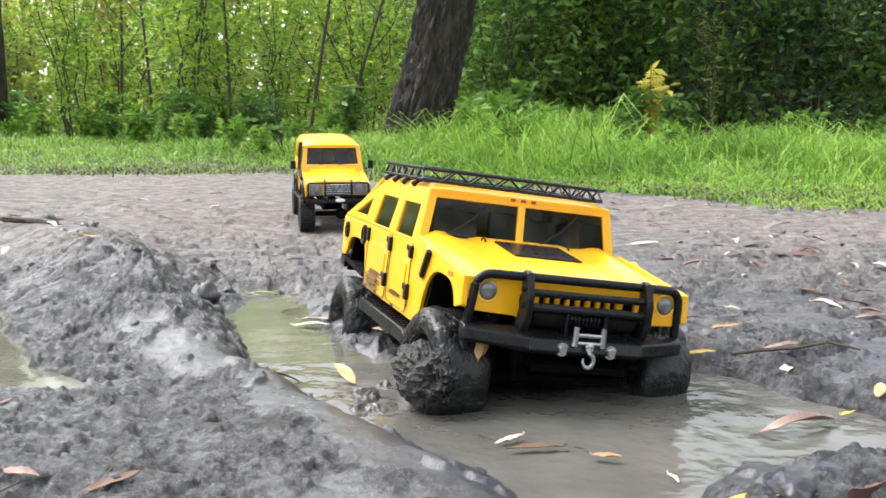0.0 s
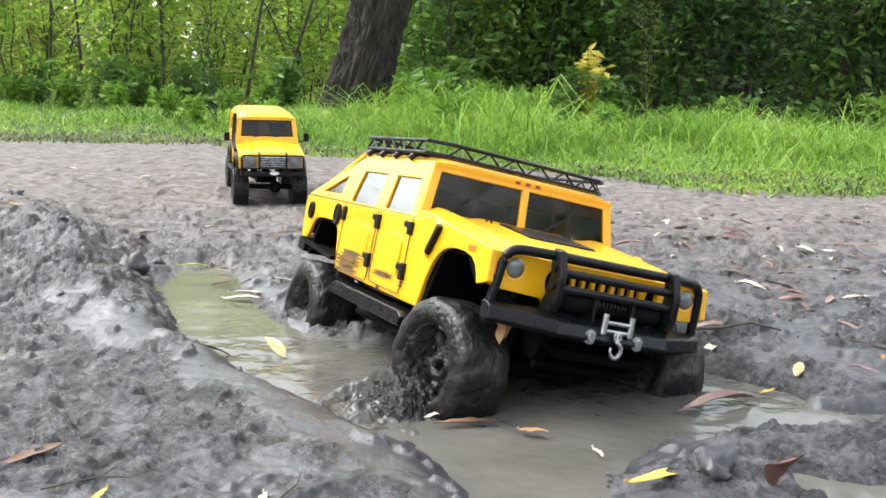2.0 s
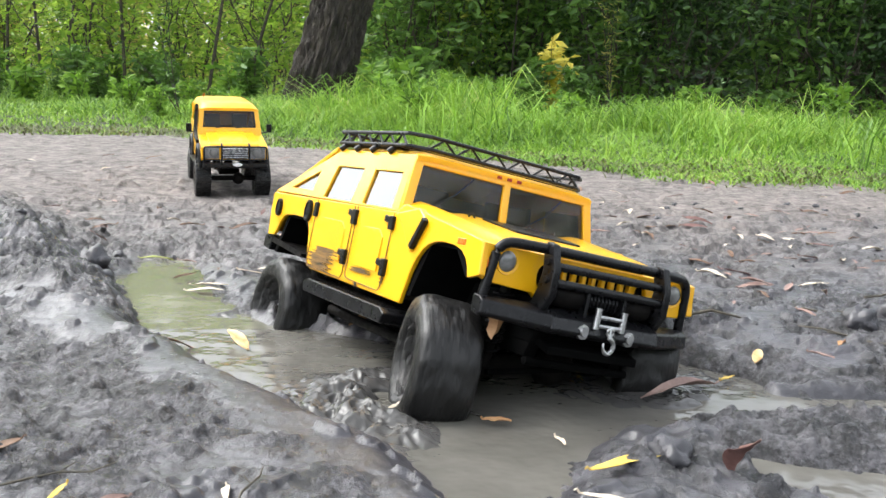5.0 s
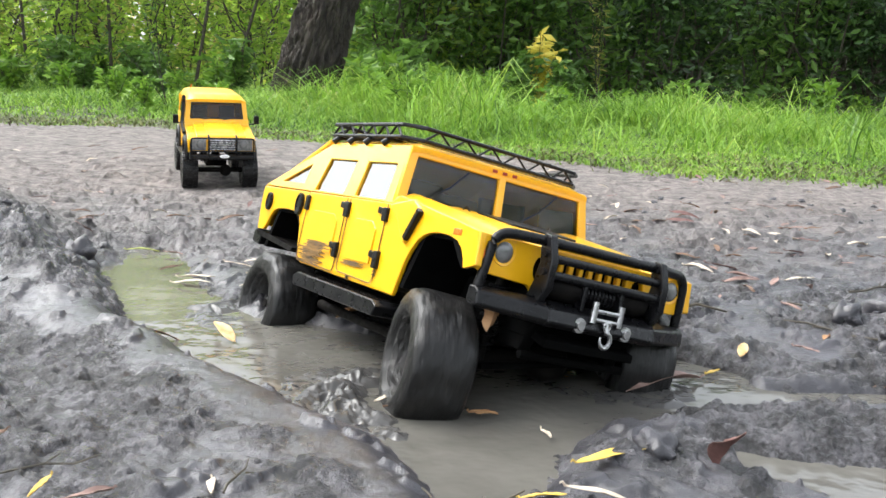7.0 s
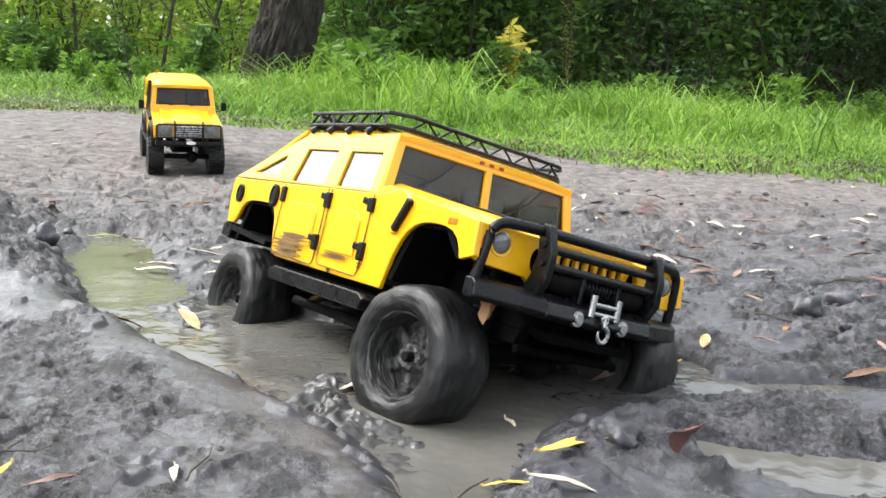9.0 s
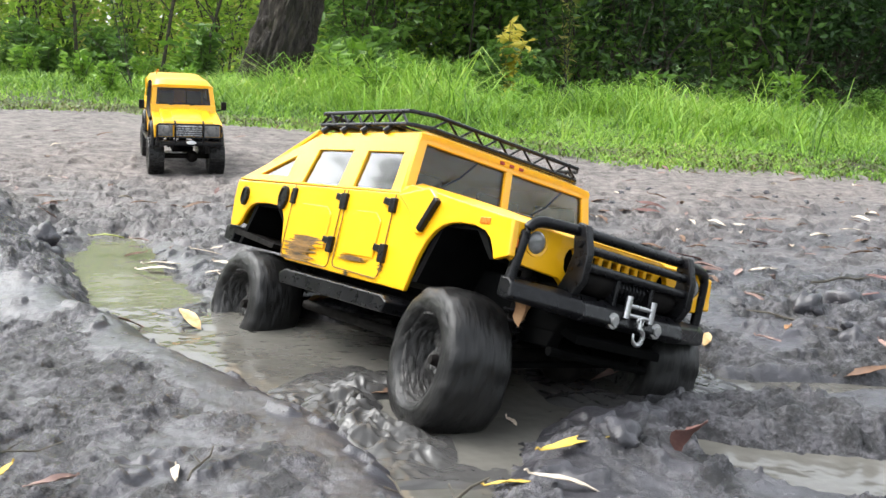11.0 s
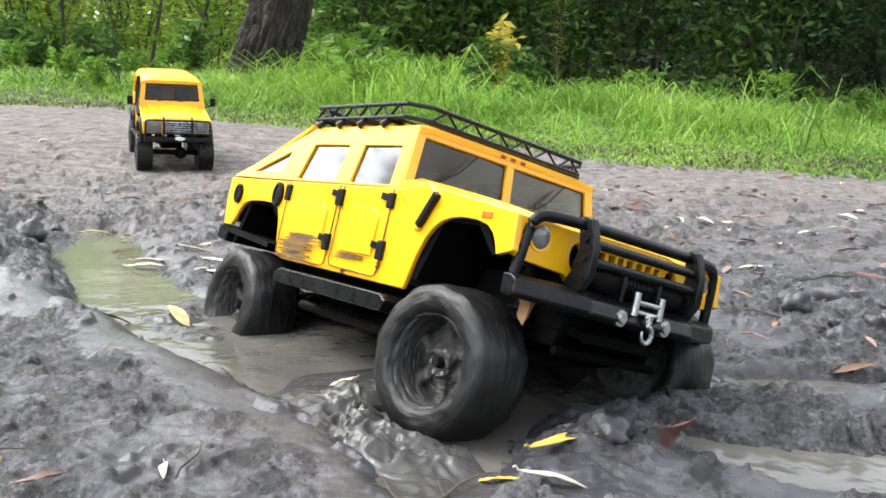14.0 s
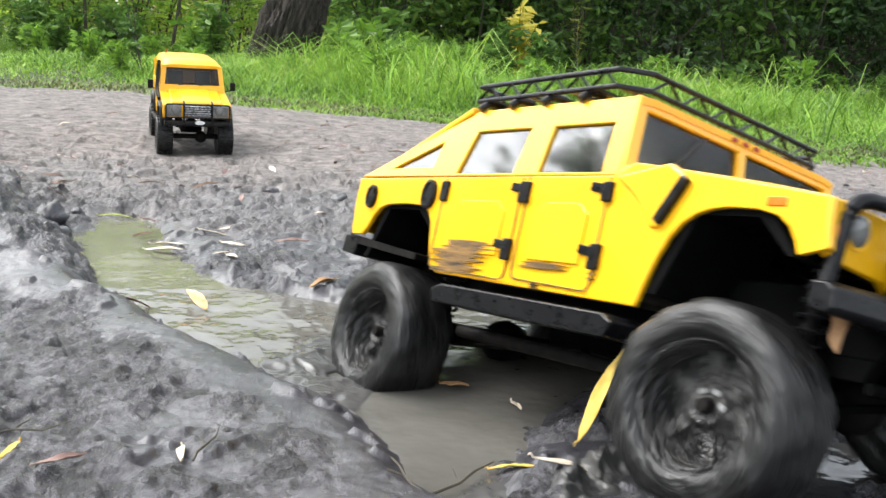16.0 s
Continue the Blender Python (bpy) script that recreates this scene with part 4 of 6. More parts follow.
    # axles, links and springs
    for x, zr, zl in ((0.160, -0.020, 0.000), (-0.129, -0.022, -0.016)):
        ax = add("axle", rod((x, -0.062, zr), (x, 0.062, zl), 0.0075, 12), CHASSIS)
        bm = bmesh.new()
        bmesh.ops.create_icosphere(bm, subdivisions=2, radius=0.017, matrix=Matrix.Translation((x, 0.012, (zr + zl) / 2)) @ Matrix.Diagonal((1, 1.1, 1, 1)))
        add("axle_gear", bm, CHASSIS, ax)
        for sgn, z in ((-1, zr), (1, zl)):
            add("link_arm", rod((x, sgn * 0.034, z - 0.004), (0.015 if x > 0 else 0.005, sgn * 0.030, -0.014), 0.0035, 8), CHASSIS, ax)
            top = Vector((x + 0.022, sgn * 0.056, 0.052))
            low = Vector((x + 0.010, sgn * 0.054, z + 0.004))
            add("damper", rod(low, top, 0.0040, 10), CHASSIS)
            turns, n = 8, 96
            axis = (top - low)
            u = axis.cross(Vector((1, 0, 0))).normalized()
            v = axis.cross(u).normalized()
            add("spring", tube([low + axis * (0.12 + 0.82 * i / n) + (u * math.cos(i / n * turns * math.tau) + v * math.sin(i / n * turns * math.tau)) * 0.0072 for i in range(n + 1)], 0.0011, 5), BLACK, label="black coil spring")
    # rod and bar in the same near-black that paints the underbody shade
    add("steering_rod", rod((0.176, -0.055, -0.020), (0.176, 0.055, -0.004), 0.0025, 8), SHADE_BLACK)
    add("sway_bar", rod((0.205, -0.046, -0.004), (0.205, 0.046, -0.004), 0.0030, 8), SHADE_BLACK)

    # a dead leaf caught under the bumper
    bm = bmesh.new()
    for i in range(7):
        s = i / 6
        w = 0.0060 * math.sin(math.pi * min(1, 0.2 + 0.8 * s)) + 0.0014 * math.sin(9 * s) + 0.001
        y, z, x = -0.078 + 0.004 * math.sin(3 * s), 0.0255 - 0.019 * s, 0.207 - 0.004 * math.sin(2.5 * s)
        bm.verts.new((x, y - w, z + 0.003)), bm.verts.new((x + 0.003, y, z)), bm.verts.new((x, y + w, z + 0.002))
    bm.verts.ensure_lookup_table()
    for i in range(6):
        for j in range(2):
            bm.faces.new((bm.verts[i * 3 + j], bm.verts[i * 3 + j + 1], bm.verts[i * 3 + 4 + j], bm.verts[i * 3 + 3 + j]))
    add("caught_leaf", bm, DRY_ORANGE, label="brown dead leaf caught under the bumper")

    # wheels
    wheels = {}
    for name, x, y in (("fr", 0.160, -0.088), ("fl", 0.160, 0.088), ("rr", -0.129, -0.088), ("rl", -0.129, 0.088)):
        wheels[name] = build_wheel(truck, 1 if y > 0 else -1)
    return truck, wheels


def build_wheel(truck, sgn):
    R, W = 0.0487 * K, 0.048 * K
    hub = new("wheel")
    hub.parent = truck
    prof = []
    for i in range(25):
        a = -1 + 2 * i / 24
        r = R * (1 - 0.10 * abs(a) ** 3.2 - (0.17 * (max(0, abs(a) - 0.86) / 0.14) ** 1.5))
        prof.append((r, a * W / 2))
    prof = [(R * 0.60, -W * 0.40), (R * 0.66, -W * 0.48)] + prof + [(R * 0.66, W * 0.48), (R * 0.60, W * 0.40)]
    bm = lathe(prof, 96, "y", False)
    for v in bm.verts:
        rad = math.hypot(v.co.x, v.co.z)
        if rad > R * 0.72:
            ang = math.atan2(v.co.z, v.co.x)
            a = v.co.y / (W / 2)
            lug = 0.5 + 0.5 * math.tanh(3 * math.sin(ang * 14 + 2.6 * abs(a)))
            lump = noise.noise(Vector((v.co.x, v.co.y, v.co.z)) * 38)
            k = 1 + (0.022 * lug + 0.040 * lump - 0.01) * (1.0 if abs(a) > 0.15 else 0.5)
            v.co.x *= k
            v.co.z *= k
    part("tyre", bm, RUBBER, hub, "fat mud-coated black tyre")
    rim = lathe([(0.004, sgn * W * 0.14), (R * 0.18, sgn * W * 0.15), (R * 0.22, sgn * W * 0.06), (R * 0.52, -sgn * W * 0.06), (R * 0.58, sgn * W * 0.38), (R * 0.64, sgn * W * 0.43), (R * 0.63, -sgn * W * 0.40), (R * 0.3, -sgn * W * 0.38)], 36)
    bmesh.ops.subdivide_edges(rim, edges=rim.edges[:], cuts=2, use_grid_fill=True)
    for v in rim.verts:
        p_ = v.co / R
        v.co.y += sgn * W * 0.16 * max(0.0, noise.noise(p_ * 4.0 + Vector((3, 1, 7)))) * (math.hypot(p_.x, p_.z) < 0.6)
    rim_ob = part("rim", rim, CAKED, hub, "dark mud-smeared rim")
    for k in range(6):
        a = k * math.tau / 6
        rot = pose(0, 0, 0, 0, math.degrees(a), 0)
        part("spoke", box((0, 0, 0), (R * 0.34, W * 0.10, R * 0.14), rot), CAKED, rim_ob, bevel=0.001).location = (math.cos(a) * R * 0.37, sgn * W * 0.04, -math.sin(a) * R * 0.37)
        nut = lathe([(0.0006, 0.0), (0.0018, 0.0), (0.0018, -sgn * 0.004), (0.0006, -sgn * 0.004)], 6)
        part("wheel_nut", nut, STEEL, rim_ob).location = (math.cos(a + 0.5) * R * 0.15, sgn * W * 0.18, math.sin(a + 0.5) * R * 0.15)
    part("hub_cap", lathe([(0.001, sgn * W * 0.27), (R * 0.06, sgn * W * 0.27), (R * 0.08, sgn * W * 0.21), (R * 0.08, sgn * W * 0.12)], 12), CHASSIS, rim_ob)
    return hub


TRUCK, WHEELS = build_truck()


# ---- small yellow truck behind ----
def build_jeep():
    jeep = new("toy_truck")
    tagged(jeep, "small boxy yellow toy off-roader parked on the mud track", "toy truck")

    LOW = ("axle", "axle_gear", "gearbox")

    def add(name, bm, mat, parent=None, label="", **kw):
        if name not in LOW:
            for v in bm.verts:
                v.co.z += 0.015 + 0.05 * max(0.0, v.co.z - 0.130) + 0.6 * max(0.0, v.co.z - 0.188)
                if v.co.x < -0.09:
                    v.co.x *= 0.93
                v.co.y *= 0.94
        return part(name, bm, mat, parent or jeep, label, **kw)

    def side(sgn):
        out = [(-0.190, 0.070), (-0.190, 0.138), (0.062, 0.138), (0.072, 0.133), (0.176, 0.118), (0.184, 0.112), (0.184, 0.085), (0.172, 0.080), (0.163, 0.095), (0.148, 0.105),
               (0.088, 0.105), (0.074, 0.094), (0.066, 0.070), (-0.062, 0.068), (-0.072, 0.094), (-0.086, 0.105), (-0.146, 0.105), (-0.160, 0.094), (-0.168, 0.074)]
        return panel(out, [], lambda u, v, d: (u, sgn * (0.0825 - d), v), 0.004)
    for sgn in (-1, 1):
        add("side_panel", side(sgn), YELLOW, bevel=0.001)
        up = [(-0.190, 0.138), (0.064, 0.138), (0.048, 0.188), (-0.186, 0.190)]
        holes = [[(-0.175, 0.147), (-0.075, 0.147), (-0.078, 0.178), (-0.174, 0.178)], [(-0.060, 0.145), (-0.005, 0.145), (-0.008, 0.180), (-0.060, 0.180)], [(0.004, 0.145), (0.052, 0.145), (0.042, 0.180), (0.002, 0.180)]]
        lean = lambda u, v, d: (u, sgn * (0.0825 - (v - 0.138) * 0.16 - d), v)
        cab = add("cab_side", panel(up, holes, lean, 0.004), YELLOW, bevel=0.001)
        for h in holes:
            g = add("window_pane", panel(h, [], lambda u, v, d: lean(u, v, 0.002 + d), 0.0008), SIDEGLASS, cab, "dark side window", smooth=False)
            g.visible_shadow = False
        # black arch flares
        for x in (0.118, -0.116):
            add("arch_flare", tube([(x + 0.049 * math.cos(a), sgn * 0.0845, 0.062 + 0.049 * math.sin(a)) for a in [k * math.pi / 12 for k in range(13)]], 0.0055, 8), BLACK, label="black wheel arch flare")
        add("mirror", box((0.058, sgn * 0.104, 0.146), (0.007, 0.014, 0.020)), BLACK, label="black door mirror", bevel=0.002)
        add("mirror_arm", rod((0.062, sgn * 0.080, 0.134), (0.058, sgn * 0.103, 0.138), 0.0015, 6), BLACK)
        add("sill_step", box((0.0, sgn * 0.084, 0.062), (0.115, 0.018, 0.006)), BLACK, bevel=0.001)
    # roof with raised rounded middle
    bm = bmesh.new()
    rows = []
    for i in range(15):
        x = -0.190 + i * (0.244 / 14)
        ring = []
        for j in range(15):
            u = -1 + j / 7
            e = math.sqrt(max(0, 1 - abs(u) ** 6))
            f = min(1.0, (0.054 - x) / 0.030)
            ring.append(bm.verts.new((x, u * 0.0765, 0.188 + 0.010 * e * (0.3 + 0.7 * math.sqrt(max(0, 1 - (1 - f) ** 2))))))
        rows.append(ring)
    for a, b in zip(rows, rows[1:]):
        for j in range(14):
            bm.faces.new((a[j], b[j], b[j + 1], a[j + 1]))
    ext = bmesh.ops.extrude_face_region(bm, geom=bm.faces[:])
    for g in ext["geom"]:
        if isinstance(g, bmesh.types.BMVert):
            g.co.z = 0.186
    bmesh.ops.recalc_face_normals(bm, faces=bm.faces[:])
    add("roof", bm, YELLOW)
    add("tailgate", box((-0.189, 0, 0.130), (0.004, 0.158, 0.115)), YELLOW, bevel=0.001)
    # bonnet with a raised middle
    add("bonnet", prism([(0.062, 0.128), (0.062, 0.139), (0.150, 0.128), (0.178, 0.121), (0.183, 0.112), (0.178, 0.108)], -0.062, 0.062), YELLOW, bevel=0.003)
    for sgn in (-1, 1):
        add("wing_top", prism([(0.062, 0.122), (0.062, 0.133), (0.174, 0.1185), (0.182, 0.112), (0.178, 0.104)], sgn * 0.0605, sgn * 0.0820), YELLOW, bevel=0.003)
    add("bonnet_rib", prism([(0.070, 0.136), (0.070, 0.1405), (0.150, 0.1305), (0.165, 0.124)], -0.036, 0.036), YELLOW, bevel=0.002)
    # scuttle and windscreen
    add("scuttle", prism([(0.056, 0.128), (0.072, 0.130), (0.068, 0.147), (0.056, 0.147)], -0.0815, 0.0815), YELLOW, bevel=0.001)
    ws = lambda u, v, d: (0.0665 - (v - 0.140) * 0.30 - d, u, v)
    outer = [(-0.0815, 0.140), (0.0815, 0.140), (0.0755, 0.190), (-0.0755, 0.190)]
    hole = [(-0.066, 0.1495), (0.066, 0.1495), (0.062, 0.1835), (-0.062, 0.1835)]
    fr = add("windscreen_frame", panel(outer, [hole], ws, 0.004), YELLOW, bevel=0.001)
    add("windscreen_seal", panel([(u * 1.04, 0.1665 + (v - 0.1665) * 1.09) for u, v in hole], [[(u * 0.985, 0.1665 + (v - 0.1665) * 0.95) for u, v in hole]], lambda u, v, d: ws(u, v, -0.0012 + d), 0.003), BLACK, fr, bevel=0.0005)
    g = add("windscreen_pane", panel(hole, [], lambda u, v, d: ws(u, v, 0.0015 + d), 0.0008), GLASS, fr, "dusty windscreen", smooth=False)
    g.visible_shadow = False
    for y in (-0.030, 0.022):
        add("wiper", tube([(0.0685, y - 0.006, 0.147), (0.0655, y + 0.024, 0.151)], 0.0010, 6), BLACK)
    add("interior", prism([(-0.180, 0.080), (0.165, 0.082), (0.165, 0.105), (0.06, 0.128), (-0.180, 0.130)], -0.076, 0.076), INTERIOR, smooth=False)
    for y in (-0.036, 0.036):
        add("seat", prism([(-0.03, 0.13), (0.01, 0.13), (0.008, 0.138), (-0.018, 0.14), (-0.026, 0.172), (-0.034, 0.171)], y - 0.02, y + 0.02), INTERIOR, bevel=0.002)
    # face: grille, lamps, panels
    nose = add("front_face", box((0.180, 0, 0.098), (0.006, 0.158, 0.030)), YELLOW, bevel=0.0015)
    add("grille_back", box((0.1835, 0, 0.1000), (0.002, 0.068, 0.027)), BLACK, nose)
    for k in range(5):
        add("grille_slat", box((0.1855, 0, 0.0895 + k * 0.0052), (0.003, 0.066, 0.0030), pose(0, 0, 0, 0, 20, 0)), CHROME, nose, "silver grille slat", bevel=0.0006)
    for sgn in (-1, 1):
        add("lamp_panel", box((0.1838, sgn * 0.0575, 0.0995), (0.003, 0.038, 0.026)), LAMP, nose, bevel=0.001)
        lp = add("headlamp", lathe([(0.001, 0.004), (0.006, 0.0045), (0.0098, 0.0022), (0.0102, 0), (0.0102, -0.002)], 20, "x"), LAMP, nose, "round clear headlamp")
        lp.location = (0.185, sgn * 0.0498, 0.101)
        for z in (0.092, 0.107):
            s_ = add("indicator", lathe([(0.001, 0.003), (0.0032, 0.0025), (0.0036, 0), (0.0036, -0.002)], 12, "x"), LAMP, nose)
            s_.location = (0.185, sgn * 0.0672, z)
    bumper = add("front_bumper", prism([(0.180, 0.068), (0.200, 0.066), (0.204, 0.069), (0.203, 0.077), (0.182, 0.078)], -0.080, 0.080), BLACK, label="black bumper with a white badge", bevel=0.0015)
    badge = lathe([(0.001, 0.002), (0.013, 0.0018), (0.0145, 0.0), (0.0145, -0.002)], 20, "x")
    bd = add("bumper_badge", badge, WHITE, bumper, "white oval badge")
    bd.data.transform(Matrix.Translation((0.2075, 0.004, 0.0860)) @ Matrix.Diagonal((1, 0.85, 0.30, 1)))
    bar = add("bull_bar", tube(rounded([(0.200, -0.077, 0.072), (0.203, -0.077, 0.117), (0.203, 0.077, 0.117), (0.200, 0.077, 0.072)], 0.006), 0.0023, 8), BLACK, label="thin black bull bar")
    for y in (-0.034, 0.034):
        add("bar_upright", tube(rounded([(0.203, y, 0.070), (0.205, y, 0.120), (0.192, y, 0.123)], 0.006), 0.0025, 8), BLACK, bar)
    add("cross_bar", rod((0.203, -0.077, 0.0865), (0.203, 0.077, 0.0865), 0.0018), BLACK, bar)
    # raised air intake up the right pillar
    add("air_intake", tube(rounded([(0.105, -0.0855, 0.118), (0.086, -0.0885, 0.128), (0.066, -0.0885, 0.140), (0.050, -0.083, 0.186), (0.058, -0.083, 0.193)], 0.012), 0.0048, 8), BLACK, label="black raised air intake")
    add("roof_aerial", tube([(-0.10, -0.055, 0.194), (-0.105, -0.054, 0.202), (-0.098, -0.052, 0.205)], 0.0018, 6), ORANGE)
    # chassis
    for sgn in (-1, 1):
        add("frame_rail", box((0.0, sgn * 0.032, 0.062), (0.36, 0.009, 0.012)), CHASSIS)
    add("gearbox", prism([(-0.04, 0.045), (0.05, 0.045), (0.06, 0.06), (-0.05, 0.06)], -0.025, 0.025), CHASSIS, bevel=0.002)
    for x in (0.118, -0.116):
        ax = add("axle", rod((x, -0.062, 0.046), (x, 0.062, 0.046), 0.006), CHASSIS)
        bm = bmesh.new()
        bmesh.ops.create_icosphere(bm, subdivisions=2, radius=0.015, matrix=Matrix.Translation((x, 0.015, 0.045)))
        add("axle_gear", bm, CHASSIS, ax)
        for sgn in (-1, 1):
            add("damper", rod((x - 0.01, sgn * 0.042, 0.05), (x - 0.018, sgn * 0.046, 0.105), 0.004, 8), CHASSIS)
            w = new("wheel")
            w.parent = jeep
            w.location = (x, sgn * 0.0705, 0.0465)
            w.rotation_euler = (0, random.Random(int(x * 1000) + sgn).uniform(0, 1), 0)
            R, W = 0.0465, 0.036
            prof = [(R * 0.58, -W * 0.42), (R * 0.80, -W * 0.52), (R * 0.93, -W * 0.5), (R * 0.97, -W * 0.38), (R * 0.97, W * 0.38), (R * 0.93, W * 0.5), (R * 0.80, W * 0.52), (R * 0.58, W * 0.42)]
            tyre = part("tyre", lathe(prof, 40), RUBBER, w, "chunky muddy black tyre")
            lugs = bmesh.new()
            for k in range(22):
                for row in (-1, 0, 1):
                    a = (k + 0.5 * (row == 0)) * math.tau / 22
                    add_box(lugs, (0, 0, 0), (1, 1, 1), pose(0, 0, 0, 0, math.degrees(-a), 0) @ Matrix.Translation((R * 0.975, row * W * 0.33, 0)) @ Matrix.Diagonal((0.0042, W * 0.27, 0.0078, 1)))
            part("tread", lugs, RUBBER, tyre, smooth=False)
            rim = part("rim", lathe([(0.003, sgn * W * 0.25), (R * 0.2, sgn * W * 0.28), (R * 0.45, sgn * W * 0.18), (R * 0.55, sgn * W * 0.42), (R * 0.62, sgn * W * 0.40), (R * 0.62, -sgn * W * 0.40)], 24), CHASSIS, w)
    f = Vector((0.21, -0.97)).normalized()
    ax_f = (-0.270, 2.440)
    ox, oy = ax_f[0] - 0.118 * f.x, ax_f[1] - 0.118 * f.y
    rx_, ry_ = ax_f[0] - 0.234 * f.x, ax_f[1] - 0.234 * f.y
    zf = max(float(land(ax_f[0] + s * 0.073, ax_f[1] + s * 0.018)) for s in (-1, 1))
    zr = max(float(land(rx_ + s * 0.073, ry_ + s * 0.018)) for s in (-1, 1))
    tilt = math.degrees(math.atan2(zr - zf, 0.234)) * 0.75
    jeep.matrix_basis = pose(ox, oy, (zf + zr) / 2 - 0.010, 0, tilt, math.degrees(math.atan2(f.y, f.x)))
    return jeep


build_jeep()


# ---- green things ----
def mesh_of(name, co, faces_flat, loop_totals, mat, smooth=False):
    me = bpy.data.meshes.new(name)
    me.vertices.add(len(co))
    me.vertices.foreach_set("co", np.asarray(co, np.float32).ravel())
    me.loops.add(len(faces_flat))
    me.loops.foreach_set("vertex_index", np.asarray(faces_flat, np.int32))
    starts = np.concatenate([[0], np.cumsum(loop_totals)[:-1]])
    me.polygons.add(len(loop_totals))
    me.polygons.foreach_set("loop_start", starts.astype(np.int32))
    me.update(calc_edges=True)
    me.materials.append(mat)
    shade(me, smooth)
    return me


def leaves_mesh(name, at, size, slim, mat, rs, droop=0.3, toward=None):
    """Many small four-cornered leaves folded along the rib."""
    n = len(at)
    d = rs.normal(size=(n, 3))
    d[:, 2] = d[:, 2] * 0.6 - droop
    if toward is not None:
        d = d * 0.7 + toward
    d /= np.linalg.norm(d, axis=1, keepdims=True)
    side = np.cross(d, rs.normal(size=(n, 3)))
    side /= np.linalg.norm(side, axis=1, keepdims=True) + 1e-9
    nrm = np.cross(d, side)
    ln = size * rs.uniform(0.6, 1.35, (n, 1))
    a = at
    m = at + d * ln * 0.45 - nrm * ln * 0.05
    b, c = m + side * ln * slim, m - side * ln * slim
    t = at + d * ln + nrm * ln * 0.08
    co = np.stack([a, b, t, c], 1).reshape(-1, 3)
    faces = np.arange(4 * n)
    return mesh_of(name, co, faces, np.full(n, 4), mat)


def branch_points(rs, height, spread_, stems, twigs, base_r=0.12, per=(16, 30), clump=1.0):
    """Stems and twigs as polylines, and places for leaves along them."""
    lines, spots = [], []
    for s in range(stems):
        a = rs.uniform(0, math.tau)
        b = np.array([math.cos(a), math.sin(a), 0]) * base_r * rs.uniform(0.2, 1)
        lean = np.array([math.cos(a), math.sin(a), 0]) * spread_ * rs.uniform(0.25, 1.0)
        h = height * rs.uniform(0.65, 1.0)
        pts = [b + lean * (k / 7) ** 1.4 + np.array([rs.normal() * 0.03, rs.normal() * 0.03, h * k / 7]) for k in range(8)]
        lines.append((pts, 0.011 * height / 2.5))
        for w in range(twigs):
            f = rs.uniform(0.06, 1.0) ** 0.85
            k = f * 6.99
            i = int(k)
            p = pts[i] * (1 - (k - i)) + pts[i + 1] * (k - i)
            ang = rs.uniform(0, math.tau)
            ln = rs.uniform(0.25, 0.65) * spread_ * (1.15 - 0.5 * f)
            dv = np.array([math.cos(ang), math.sin(ang), rs.uniform(-0.25, 0.6)]) * ln
            q = [p + dv * u + np.array([0, 0, -0.18 * ln * u * u]) for u in (0, 0.35, 0.7, 1.0)]
            lines.append((q, 0.0035 * height / 2.5))
            m = rs.randint(*per)
            u = rs.uniform(0.1, 1.0, m) ** clump
            base = p + dv * u[:, None]
            base[:, 2] -= 0.18 * ln * u * u
            spots.append(base + rs.normal(size=(m, 3)) * 0.055 / clump * (spread_ / 0.7))
    return lines, np.concatenate(spots)


def build_shrub(name, label, seed, height, spread_, stems, twigs, size, slim, mat, per=(16, 30), clump=1.0):
    rs = np.random.RandomState(seed)
    lines, spots = branch_points(rs, height, spread_, stems, twigs, 0.12, per, clump)
    spots[:, 2] = np.maximum(spots[:, 2], 0.02)
    if mat is LEAF_DARK:
        spots = spots[(spots[:, 2] > 0.42) | (rs.uniform(size=len(spots)) < 0.3)]
    bush = new(name)
    tagged(bush, label, "shrub" if name == "shrub" else "tree")
    bm = bmesh.new()
    for pts, r in lines:
        add_tube(bm, pts, r, 3 if r < 0.006 else 5, taper=np.linspace(1, 0.35, len(pts)))
    part("branchwork", bm, TWIG, bush)
    ob = new("crown", leaves_mesh("crown", spots, size, slim, mat, rs))
    ob.parent = bush
    return bush


def bark_trunk(name, path, radii, seed, parent, sides=72, rise=60, deep=0.10):
    """A trunk with furrowed bark along a leaning path."""
    bm = bmesh.new()
    rings = []
    for i in range(rise + 1):
        s = i / rise * (len(path) - 1)
        k = min(int(s), len(path) - 2)
        f = s - k
        p = Vector(path[k]).lerp(Vector(path[k + 1]), f)
        r = radii[k] * (1 - f) + radii[k + 1] * f
        ring = []
        for j in range(sides):
            a = j * math.tau / sides
            v = Vector((math.cos(a) * 5.5, math.sin(a) * 5.5, p.z * 5.0 + seed))
            ridge = abs(noise.noise(v)) + 0.5 * abs(noise.noise(Vector((v.x * 2.3, v.y * 2.3, v.z * 2.6))))
            ring.append(bm.verts.new(p + Vector((math.cos(a), math.sin(a), 0)) * r * (1 - deep * 0.5 + deep * 2.0 * (ridge - 0.25))))
        rings.append(ring)
    for a, b in zip(rings, rings[1:]):
        for j in range(sides):
            bm.faces.new((a[j], a[(j + 1) % sides], b[(j + 1) % sides], b[j]))
    bm.faces.new(rings[-1])
    return part("trunk", bm, BARK, parent)


